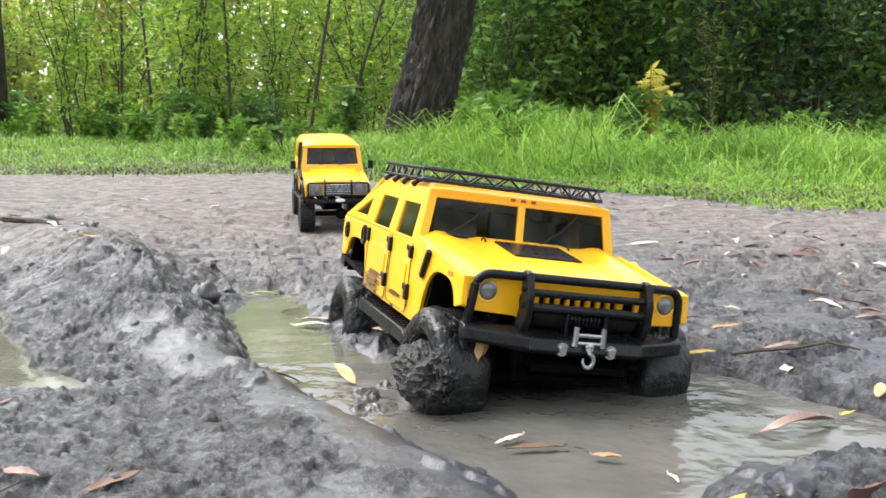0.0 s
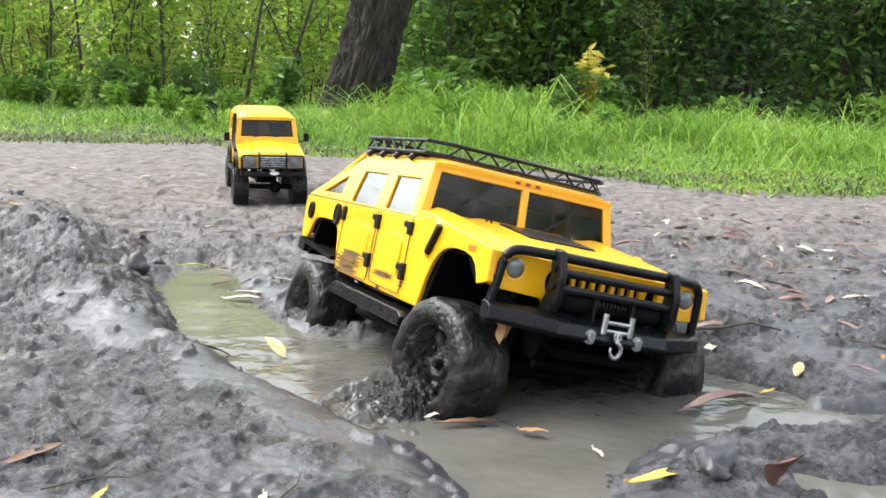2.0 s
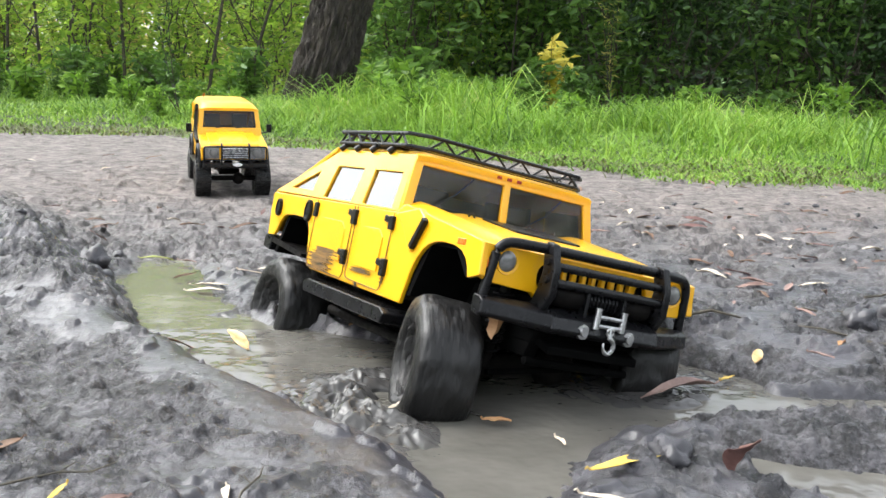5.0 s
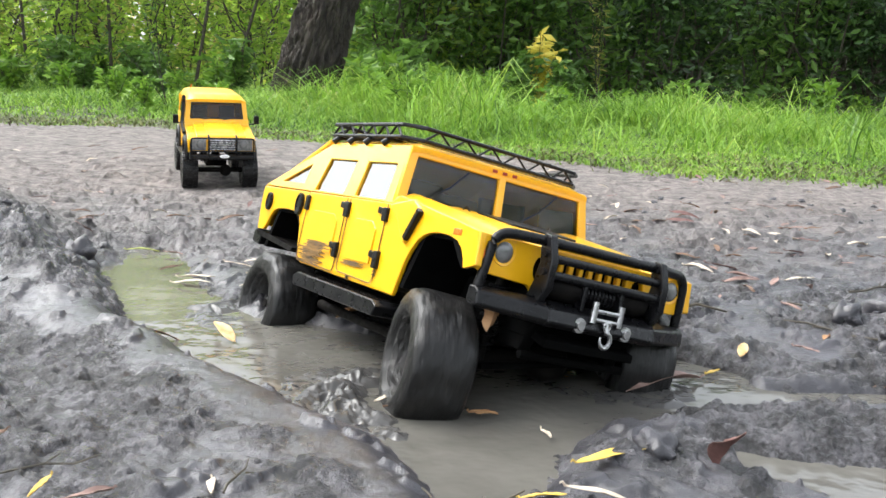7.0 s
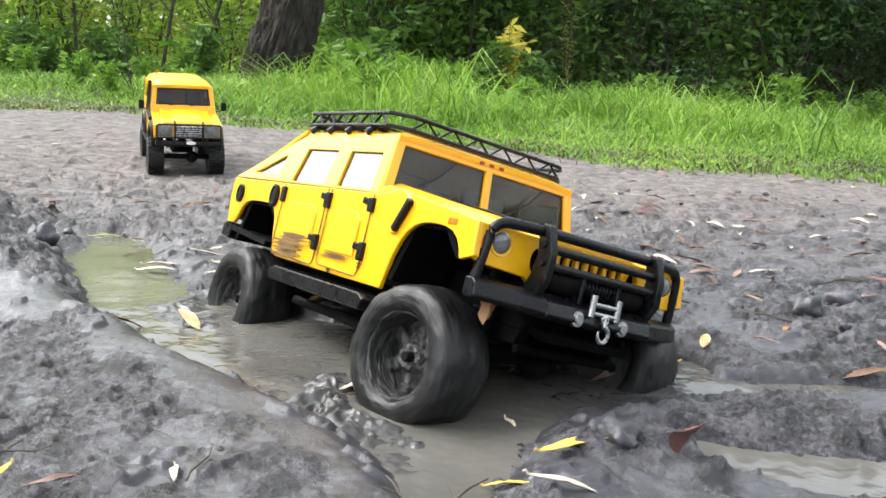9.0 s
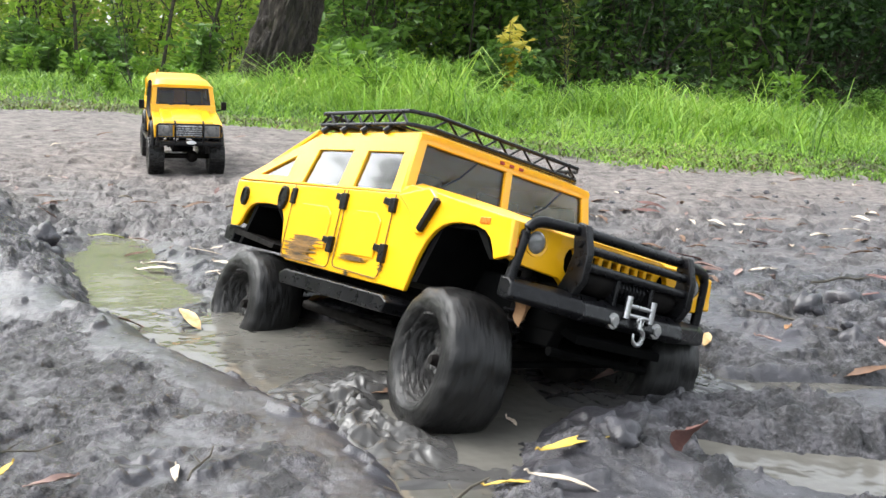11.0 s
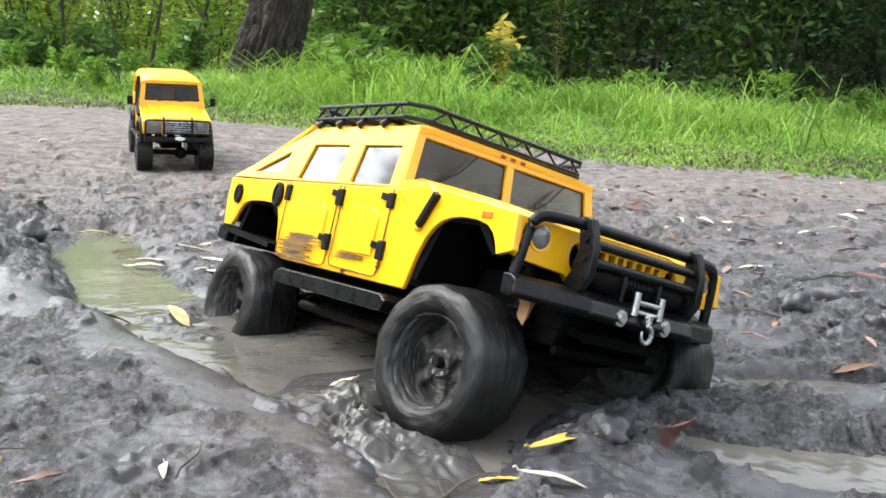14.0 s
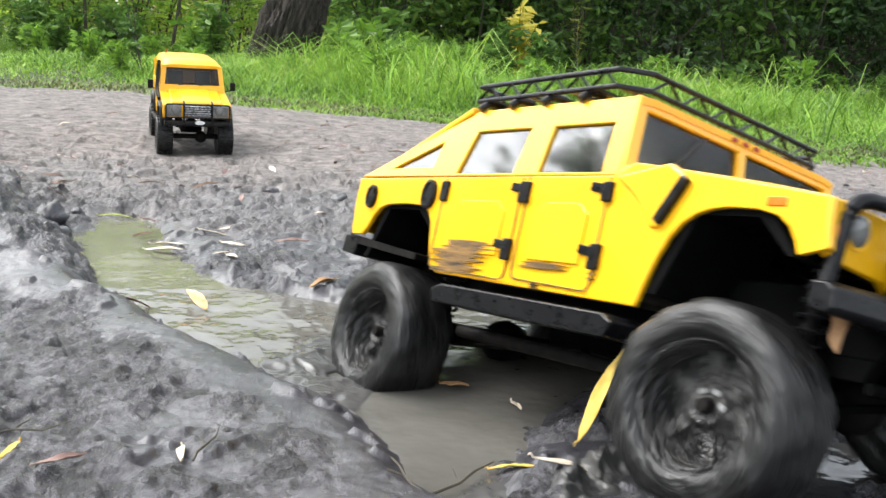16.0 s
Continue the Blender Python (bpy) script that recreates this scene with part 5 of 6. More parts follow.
def build_big_tree():
    tree = new("tree")
    tagged(tree, "leaning tree with thick furrowed grey-brown bark beside the track", "tree")
    z0 = float(land(-0.17, 5.6)) - 0.05
    path = [(-0.17, 5.60, z0), (-0.145, 5.60, z0 + 0.22), (-0.075, 5.60, 0.5), (0.02, 5.60, 0.95), (0.22, 5.62, 2.0), (0.42, 5.7, 3.2)]
    bark_trunk("trunk", path, [0.215, 0.178, 0.165, 0.160, 0.15, 0.12], 2.0, tree, 150, 170, 0.13)
    rs = np.random.RandomState(21)
    limbs = bmesh.new()
    spots = []
    for k in range(9):
        a = k * 2.4
        b = np.array(path[-1]) + [0, 0, -0.9 + 0.12 * k]
        d = np.array([math.cos(a) * 1.3, math.sin(a) * 1.3, 1.3])
        q = [b + d * u + np.array([0, 0, -0.3 * u * u]) for u in (0, 0.3, 0.6, 1.0)]
        add_tube(limbs, q, 0.05, 7, taper=[1, 0.7, 0.5, 0.2])
        for _ in range(40):
            u = rs.uniform(0.3, 1.1)
            spots.append(b + d * u + rs.normal(size=(26, 3)) * 0.28)
    part("limb_fork", limbs, BARK, tree)
    c = new("crown", leaves_mesh("crown", np.concatenate(spots), 0.07, 0.22, LEAF_BRIGHT, rs))
    c.parent = tree
    tree2 = new("tree")
    tagged(tree2, "slim dark upright tree trunk at the edge of the lawn", "tree")
    zb = float(land(-3.62, 8.0))
    bark_trunk("trunk", [(-3.64, 8.0, zb - 0.05), (-3.62, 8.0, 1.0), (-3.6, 8.0, 2.4), (-3.5, 8.0, 4.0)], [0.13, 0.095, 0.09, 0.07], 9.0, tree2, 40, 60, 0.08)
    sp = np.concatenate([np.array([-3.5, 8.0, 4.0]) + rs.normal(size=(400, 3)) * [0.7, 0.7, 0.5] for _ in range(4)])
    br = bmesh.new()
    for k in range(6):
        a = k * 1.1
        add_tube(br, [(-3.52, 8.0, 3.7), (-3.5 + 0.4 * math.cos(a), 8 + 0.4 * math.sin(a), 4.1), (-3.5 + 0.9 * math.cos(a), 8 + 0.9 * math.sin(a), 4.4)], 0.03, 6, taper=[1, 0.6, 0.2])
    part("limb_fork", br, BARK, tree2)
    c2 = new("crown", leaves_mesh("crown", sp, 0.08, 0.22, LEAF_GOLD, rs))
    c2.parent = tree2


def blades(name, x, y, z, height, width, mat, rs, bend=0.5):
    """Grass blades, three steps each."""
    n = len(x)
    a = rs.uniform(0, math.tau, n)
    out = np.stack([np.cos(a), np.sin(a), np.zeros(n)], 1)
    side = np.stack([-np.sin(a), np.cos(a), np.zeros(n)], 1) * width[:, None] * 0.5
    p0 = np.stack([x, y, z], 1)
    bd = (rs.uniform(0.1, 1.0, n) * bend * height)[:, None]
    up = np.array([0, 0, 1.0])
    h = height[:, None]
    lean = out * (rs.uniform(-0.2, 0.5, n) * height)[:, None]
    p1 = p0 + up * h * 0.45 + out * bd * 0.18 + lean * 0.4
    p2 = p0 + up * h * 0.80 + out * bd * 0.55 + lean * 0.8
    p3 = p0 + up * h * np.maximum(1.0 - 0.35 * bd / (h + 1e-6), 0.35) + out * bd * 1.1 + lean
    co = np.stack([p0 - side, p0 + side, p1 - side * 0.9, p1 + side * 0.9, p2 - side * 0.6, p2 + side * 0.6, p3], 1).reshape(-1, 3)
    base = (np.arange(n) * 7)[:, None]
    q1, q2, t3 = base + [0, 1, 3, 2], base + [2, 3, 5, 4], base + [4, 5, 6]
    flat = np.concatenate([np.concatenate([q1, q2, t3], 1).ravel()])
    tot = np.tile([4, 4, 3], n)
    return new(name, mesh_of(name, co, flat, tot, mat))


def scatter(rs, n, x0, x1, depth, inset=0.0):
    x = rs.uniform(x0, x1, n)
    over = depth * rs.uniform(0, 1, n) ** 1.3 + inset + 0.22 * fbm(x, x * 0.3, 3.0, 4) * 2 + 0.06 * rs.normal(size=n)
    y = edge_y(x) + over
    return x, y, over


def build_grass():
    rs = np.random.RandomState(5)
    # tall grass on the bank
    x, y, over = scatter(rs, 64000, 0.25, 4.6, 2.9)
    h = (0.018 + 0.105 * smooth01((over - 0.1) / 1.3)) * (1.0 - 0.35 * smooth01((x - 1.5) / 1.0) + 0.5 * smooth01((x - 2.6) / 0.8)) * rs.uniform(0.4, 1.25, len(x)) ** 1.3 * np.clip(0.75 + 2.6 * fbm(x, y, 1.8, 3) + 1.6 * fbm(x, y, 7.0, 2), 0.2, 1.8) * (0.5 + 0.5 * smooth01((x - 0.3) / 0.7))
    g = blades("tall_grass", x, y, land(x, y) - 0.01, np.maximum(h, 0.03), rs.uniform(0.0022, 0.007, len(x)), GRASS, rs, 2.2)
    tagged(g, "tall bright green grass on the bank beside the track", "grass", kind="stuff")
    # long arching blades over it
    x, y, over = scatter(rs, 1500, 0.10, 4.6, 2.2, 0.45)
    g = blades("arching_grass", x, y, land(x, y) - 0.01, rs.uniform(0.12, 0.30, len(x)) * np.clip(0.8 + 2.6 * fbm(x, y, 1.8, 3), 0.3, 1.5), rs.uniform(0.004, 0.008, len(x)), GRASS, rs, 2.0)
    tagged(g, "long arching blades of pale green grass", "grass", kind="stuff")
    # short lawn
    x, y, over = scatter(rs, 50000, -6.0, -0.65, 5.5)
    h = (0.016 + 0.040 * smooth01(over / 1.2)) * rs.uniform(0.4, 1.4, len(x)) * np.clip(0.9 + 2.4 * fbm(x, y, 1.6, 3), 0.3, 1.9) + 0.16 * smooth01((over - 2.0) / 1.8) * rs.uniform(0, 1, len(x)) ** 2
    g = blades("short_grass", x, y, land(x, y) - 0.005, h, rs.uniform(0.004, 0.010, len(x)), GRASS, rs, 2.0)
    tagged(g, "short bright green grass beyond the muddy track", "grass", kind="stuff")
    # rank growth round the leaning trunk
    x, y, over = scatter(rs, 15000, -0.95, 0.75, 2.6)
    keep = np.hypot(x + 0.12, y - 5.6) > 0.22
    x, y, over = x[keep], y[keep], over[keep]
    h = (0.02 + 0.075 * smooth01(over / 1.2)) * rs.uniform(0.4, 1.3, len(x)) * (0.6 + 0.7 * smooth01((x + 0.9) / 0.6)) + 0.20 * smooth01((over - 0.7) / 0.8) * smooth01((x + 0.35) / 0.4) * rs.uniform(0, 1, len(x)) ** 2
    g = blades("rank_grass", x, y, land(x, y) - 0.01, h, rs.uniform(0.003, 0.008, len(x)), GRASS, rs, 2.2)
    tagged(g, "rank matted grass and weeds round the tree foot", "grass", kind="stuff")
    # trampled straw along the edge
    x = rs.uniform(-3.5, 3.5, 9000)
    y = edge_y(x) + 0.16 + rs.normal(size=len(x)) * 0.11 + 0.10 * fbm(x, x * 0.3, 3.0, 3) * 2
    g = blades("grass_litter", x, y, land(x, y) - 0.004, rs.uniform(0.008, 0.035, len(x)), rs.uniform(0.004, 0.010, len(x)), EDGE_GRASS, rs, 2.2)
    tagged(g, "dry flattened grass along the mud edge", "grass", kind="stuff")


def build_weed(name, label, seed, height, stems, size, slim, mat, fan=0.35):
    """An upright weed: leafy stalks from one root."""
    rs = np.random.RandomState(seed)
    plant = new(name)
    tagged(plant, label, "plant")
    spots = []
    for s in range(stems):
        a = rs.uniform(0, math.tau)
        h = height * rs.uniform(0.7, 1.0)
        d = np.array([math.cos(a), math.sin(a), 0]) * fan * h * rs.uniform(0.1, 1)
        pts = [d * (k / 5) ** 1.5 + np.array([0, 0, h * k / 5]) for k in range(6)]
        part("stalk", tube(pts, 0.0028, 5, taper=[1, 0.9, 0.8, 0.7, 0.5, 0.3]), TWIG, plant)
        for k in np.linspace(0.15, 1, int(10 + 14 * h)):
            i = min(int(k * 5), 4)
            p = pts[i] * (1 - (k * 5 - i)) + pts[i + 1] * (k * 5 - i)
            spots += [p, p]
    c = new("foliage", leaves_mesh("foliage", np.array(spots), size, slim, mat, rs, droop=-0.05))
    c.parent = plant
    return plant


def put(thing, x, y, turn=0.0, grow=1.0):
    m = pose(x, y, float(land(x, y)) - 0.01, 0, 0, turn)
    c = copy_thing(thing, m)
    c.scale = (grow, grow, grow)
    return c


def build_woods():
    rs = np.random.RandomState(31)
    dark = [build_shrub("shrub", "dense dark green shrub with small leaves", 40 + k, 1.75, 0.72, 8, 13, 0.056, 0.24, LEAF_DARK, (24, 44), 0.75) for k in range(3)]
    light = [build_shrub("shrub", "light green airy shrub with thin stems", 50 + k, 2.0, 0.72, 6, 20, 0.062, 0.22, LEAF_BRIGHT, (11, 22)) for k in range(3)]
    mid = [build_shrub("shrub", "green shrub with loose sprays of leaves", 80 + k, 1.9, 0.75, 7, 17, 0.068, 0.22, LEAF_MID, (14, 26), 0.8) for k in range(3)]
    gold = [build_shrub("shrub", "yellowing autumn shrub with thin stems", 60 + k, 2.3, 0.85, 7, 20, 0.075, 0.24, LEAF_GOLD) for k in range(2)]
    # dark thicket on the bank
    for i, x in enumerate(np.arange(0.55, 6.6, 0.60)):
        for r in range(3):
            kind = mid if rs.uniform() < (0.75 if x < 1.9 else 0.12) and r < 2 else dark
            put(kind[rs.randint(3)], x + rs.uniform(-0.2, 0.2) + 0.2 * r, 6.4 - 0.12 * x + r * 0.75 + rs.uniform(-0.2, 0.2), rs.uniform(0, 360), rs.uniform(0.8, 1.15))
    for x, y, g in ((0.75, 6.5, 0.8), (1.3, 7.2, 0.95)):
        put(light[rs.randint(3)], x, y, rs.uniform(0, 360), g)
    # light growth behind the leaning tree
    for i, x in enumerate(np.arange(-2.6, 1.0, 0.62)):
        for r in range(2):
            put(light[rs.randint(3)], x + rs.uniform(-0.25, 0.25), 7.6 + r * 1.1 + rs.uniform(-0.3, 0.3), rs.uniform(0, 360), rs.uniform(0.75, 1.1))
    # far edge of the lawn
    for i, x in enumerate(np.arange(-8.0, -2.2, 0.75)):
        put(light[rs.randint(3)], x + rs.uniform(-0.3, 0.3), 9.6 + rs.uniform(-0.4, 0.5), rs.uniform(0, 360), rs.uniform(0.6, 0.95))
        put(gold[rs.randint(2)], x + rs.uniform(-0.3, 0.3), 11.2 + rs.uniform(-0.5, 0.6), rs.uniform(0, 360), rs.uniform(0.9, 1.2))
    for k, (thing, x, y) in enumerate([(dark[0], 7.0, 6.2), (dark[1], 7.2, 7.0), (dark[2], 6.9, 8.0), (mid[0], 0.4, 6.5), (mid[1], 2.8, 6.2), (mid[2], 1.2, 6.6), (light[0], -1.1, 9.9), (light[1], 0.4, 9.9), (light[2], -2.9, 8.9), (gold[0], -8.8, 10.4), (gold[1], -9.0, 11.6)]):
        thing.matrix_basis = pose(x, y, float(land(x, y)), 0, 0, 40 * k)
    # far woods: one mass of larger leaves with trunks
    sp_d, sp_l, tr = [], [], bmesh.new()
    for k in range(125):
        x, y = rs.uniform(-17, 19), rs.uniform(12.5, 20)
        hgt = rs.uniform(3.0, 4.6)
        add_tube(tr, [(x, y, 0), (x + rs.uniform(-0.2, 0.2), y, hgt * 0.5), (x + rs.uniform(-0.5, 0.5), y, hgt)], rs.uniform(0.05, 0.11), 6, taper=[1, 0.8, 0.3])
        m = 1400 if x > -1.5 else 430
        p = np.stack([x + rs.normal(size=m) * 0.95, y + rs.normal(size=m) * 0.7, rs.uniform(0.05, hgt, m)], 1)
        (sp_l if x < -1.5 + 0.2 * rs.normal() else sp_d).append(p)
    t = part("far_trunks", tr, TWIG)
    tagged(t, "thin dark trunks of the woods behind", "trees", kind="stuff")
    # sunlit and shaded sides of the far woods differ by leaf colour
    for nm, sp, mat, lb in (("far_woods", sp_l, LEAF_GOLD, "yellow-green woods far behind the lawn, sunlight put into pale leaves"), ("far_woods", sp_d, LEAF_DARK, "dense woods behind the thicket, shade put into dark green leaves")):
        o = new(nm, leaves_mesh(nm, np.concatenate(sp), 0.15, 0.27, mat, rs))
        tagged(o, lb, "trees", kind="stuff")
    # unseen woods added to close the clearing round the viewer
    ring = []
    for k in range(60):
        a = radians(rs.uniform(115, 425))
        d = rs.uniform(14, 20)
        x, y = d * math.cos(a), d * math.sin(a)
        if y > 9:
            continue
        m = 500
        ring.append(np.stack([x + rs.normal(size=m) * 1.6, y + rs.normal(size=m) * 1.6, rs.uniform(0.1, rs.uniform(3, 5), m)], 1))
    # unseen taller stand, added to darken reflections in the truck's side windows
    for k in range(40):
        a, d = radians(rs.uniform(268, 307)), rs.uniform(14, 18)
        top = rs.uniform(9.5, 12)
        ring.append(np.stack([d * math.sin(a) + rs.normal(size=1000) * 0.9, 1 + d * math.cos(a) + rs.normal(size=1000) * 0.9, rs.uniform(0.1, top, 1000)], 1))
    o = new("unseen_woods", leaves_mesh("unseen_woods", np.concatenate(ring), 0.32, 0.3, LEAF_DARK, rs))
    tagged(o, "unseen green woods added to close the clearing and darken reflections", "trees", kind="stuff")


def build_plants():
    y1 = build_weed("yellow_weed", "small yellow-leaved weed standing in the grass", 71, 0.46, 9, 0.075, 0.19, LEAF_YELLOW, 0.35)
    y1.matrix_basis = pose(1.17, 5.62, float(land(1.17, 5.62)))
    st = build_weed("tall_stalk", "tall thin dry seed stalk above the grass", 72, 0.95, 4, 0.05, 0.10, LEAF_GOLD, 0.12)
    st.matrix_basis = pose(1.62, 5.98, float(land(1.62, 5.98)))
    s2 = build_weed("tall_stalk", "tall thin green stalk above the grass", 73, 0.60, 3, 0.05, 0.10, LEAF_DARK, 0.15)
    s2.matrix_basis = pose(2.36, 6.25, float(land(2.36, 6.25)))
    tagged(s2, group="tall stalks")
    tagged(st, group="tall stalks")
    weed = build_weed("broad_weed", "leafy green weed at the tree foot", 74, 0.26, 7, 0.065, 0.20, GRASS, 0.6)
    weed.matrix_basis = pose(0.20, 5.1, float(land(0.20, 5.1)))
    rs = np.random.RandomState(9)
    for x, y, s in ((0.16, 5.3, 1.2), (0.30, 5.35, 1.3), (0.55, 5.4, 1.1), (0.85, 5.2, 0.9), (-0.95, 5.2, 0.7), (-1.15, 5.5, 0.8), (-0.55, 5.0, 0.7), (0.35, 4.6, 0.9), (1.9, 5.2, 0.9), (2.6, 5.0, 1.0), (-1.6, 6.2, 0.9), (-2.1, 6.8, 1.1), (-2.6, 7.2, 1.0), (-3.2, 7.6, 1.2), (3.1, 4.6, 0.9), (1.0, 4.4, 0.7), (-1.9, 7.4, 1.3), (-0.75, 6.6, 1.2)):
        put(weed, x, y, rs.uniform(0, 360), s)
    nettle = build_weed("nettle", "tall leafy green weed at the edge of the woods", 77, 0.42, 9, 0.075, 0.19, LEAF_MID, 0.45)
    nettle.matrix_basis = pose(0.42, 5.75, float(land(0.42, 5.75)))
    for k in range(46):
        x = rs.uniform(-5.0, -0.5)
        y = 6.6 - 0.45 * (x + 0.5) + rs.uniform(-0.5, 0.7)
        put(nettle if k % 3 else weed, x, y, rs.uniform(0, 360), rs.uniform(0.5, 1.05))
    for k in range(26):
        x = rs.uniform(0.12, 3.4)
        put(nettle if k % 2 else weed, x, 5.75 - 0.10 * x + rs.uniform(-0.45, 0.35), rs.uniform(0, 360), rs.uniform(0.55, 1.0) * (1.0 if x < 1.3 else 0.7))
    flower = build_weed("flowering_stalk", "thin stalk with pale flowers leaning over the lawn", 75, 0.62, 3, 0.03, 0.2, LEAF_DARK, 0.45)
    flower.matrix_basis = pose(-0.85, 5.3, float(land(-0.85, 5.3)), 0, -18, 0)
    # bare leaning saplings on the lawn's edge
    for k, (x, y, lean_, h) in enumerate(((-0.98, 7.2, 0.45, 2.4), (-1.6, 7.5, -0.1, 2.4), (-0.75, 7.3, 0.75, 2.2), (-2.8, 8.6, 0.1, 2.4), (-4.2, 9.0, 0.15, 2.6), (-2.45, 8.4, -0.2, 2.4))):
        s = new("sapling")
        tagged(s, "thin bare grey-brown sapling stem", "sapling", group="saplings")
        bm = tube([(0, 0, 0), (lean_ * 0.25, 0.02, h * 0.3), (lean_ * 0.55, 0.0, h * 0.62), (lean_, 0.05, h)], 0.014, 7, taper=[1, 0.8, 0.6, 0.25])
        part("stem", bm, TWIG, s)
        r2 = random.Random(k)
        for j in range(7):
            f = 0.2 + 0.11 * j
            p = Vector((lean_ * f, 0, h * f))
            sg = 1 if j % 2 else -1
            tw = tube([p, p + Vector((sg * 0.14, r2.uniform(-0.1, 0.1), 0.16)), p + Vector((sg * 0.24, r2.uniform(-0.15, 0.15), 0.36))], 0.006, 5, taper=[1, 0.7, 0.3])
            part("side_twig", tw, TWIG, s)
        s.matrix_basis = pose(x, y, float(land(x, y)) - 0.02)


build_big_tree()
build_grass()
build_woods()
build_plants()


# ---- fallen leaves, sticks, clods ----
FALLEN = [
    (-0.065, 0.573, 0.025, 85, "pale"),
    (-0.134, 0.557, 0.031, 144, "pink"),
    (-0.165, 0.571, 0.025, 106, "yellow"),
    (-0.210, 0.975, 0.017, 100, "pink"),
    (-0.166, 0.961, 0.054, 10, "brown"),
    (-0.099, 0.962, 0.050, -118, "cream"),
    (-0.265, 1.433, 0.047, 0, "olive"),
    (-0.164, 1.246, 0.048, 10, "pale"),
    (-0.114, 1.304, 0.042, 0, "pale"),
    (-0.083, 1.232, 0.033, 10, "pale"),
    (-0.094, 1.178, 0.027, 131, "pale"),
    (-0.080, 1.154, 0.023, 49, "pale"),
    (0.025, 1.018, 0.035, 144, "orange"),
    (-0.013, 1.261, 0.044, 170, "pink"),
    (-0.366, 1.515, 0.046, 120, "pink"),
    (0.025, 1.489, 0.040, 121, "pale"),
    (-0.106, 1.334, 0.030, 161, "pale"),
    (0.165, 0.677, 0.016, 74, "pale"),
    (0.138, 0.563, 0.033, 36, "yellow"),
    (0.174, 0.545, 0.054, 6, "straw"),
    (0.267, 0.585, 0.044, 75, "curled"),
    (0.355, 0.834, 0.026, -40, "yellow"),
    (0.396, 0.867, 0.034, -62, "cream"),
    (0.688, 1.827, 0.056, 19, "red"),
    (0.551, 1.235, 0.044, 10, "pink"),
    (0.632, 1.235, 0.041, 36, "pale"),
    (0.607, 1.152, 0.039, 121, "pink"),
    (1.006, 1.646, 0.043, 0, "pale"),
    (0.610, 0.976, 0.055, 19, "red"),
    (0.509, 0.779, 0.048, 10, "brown"),
    (0.558, 0.829, 0.027, 100, "pink"),
    (0.490, 0.886, 0.019, 131, "orange"),
    (0.457, 0.861, 0.026, 49, "pink"),
    (0.504, 0.983, 0.030, 49, "pink"),
    (0.402, 1.960, 0.063, 0, "pale"),
    (0.336, 1.153, 0.044, 161, "orange"),
    (0.362, 1.012, 0.047, 10, "pink"),
    (0.341, 0.952, 0.042, 131, "pale"),
    (0.296, 0.796, 0.091, 152, "pink"),
    (0.071, 0.743, 0.048, 170, "brown"),
    (0.053, 0.764, 0.029, 144, "pale"),
    (0.125, 0.723, 0.023, 19, "orange"),
    (-0.166, 1.213, 0.048, 10, "pale"),
    (-0.206, 1.307, 0.035, 131, "brown"),
    (-0.611, 1.668, 0.054, 19, "yellow"),
    (-0.376, 1.576, 0.043, 100, "pink"),
    (-0.492, 2.180, 0.038, 60, "pink"),
    (-0.388, 0.851, 0.022, 0, "pink"),
    (-0.291, 0.652, 0.048, 36, "pink"),
    (-0.229, 0.642, 0.046, 152, "brown"),
    (0.447, 1.702, 0.065, 0, "pink"),
    (0.557, 1.241, 0.044, 10, "pink"),
    (0.680, 1.811, 0.059, 19, "red"),
    (0.282, 1.086, 0.041, 49, "red"),
    (0.271, 1.007, 0.031, 28, "yellow"),
    (-0.219, 1.417, 0.029, 19, "pink"),
]
LEAF_KINDS = {"pale": (DRY_PALE, "pale dry willow leaf lying on the mud", 0.095), "pink": (DRY_PINK, "pinkish-brown dead leaf lying on the mud", 0.075), "yellow": (DRY_YELLOW, "yellow dead leaf lying on the mud", 0.062),
              "brown": (DRY_BROWN, "dark brown wet leaf stuck in the mud", 0.07), "orange": (DRY_ORANGE, "orange-brown curled leaf on the mud", 0.15), "red": (DRY_RED, "reddish dead leaf lying on the mud", 0.075),
              "olive": (DRY_OLIVE, "yellow-green leaf floating on the puddle", 0.06), "straw": (DRY_PALE, "pale split straw blade lying on the mud", 0.045),
              "cream": (DRY_CREAM, "cream and yellow leaf propped up in the mud", 0.13), "curled": (DRY_RED, "reddish curled leaf standing up from the mud", 0.15)}


STANDING = {"cream": 12, "curled": 56}


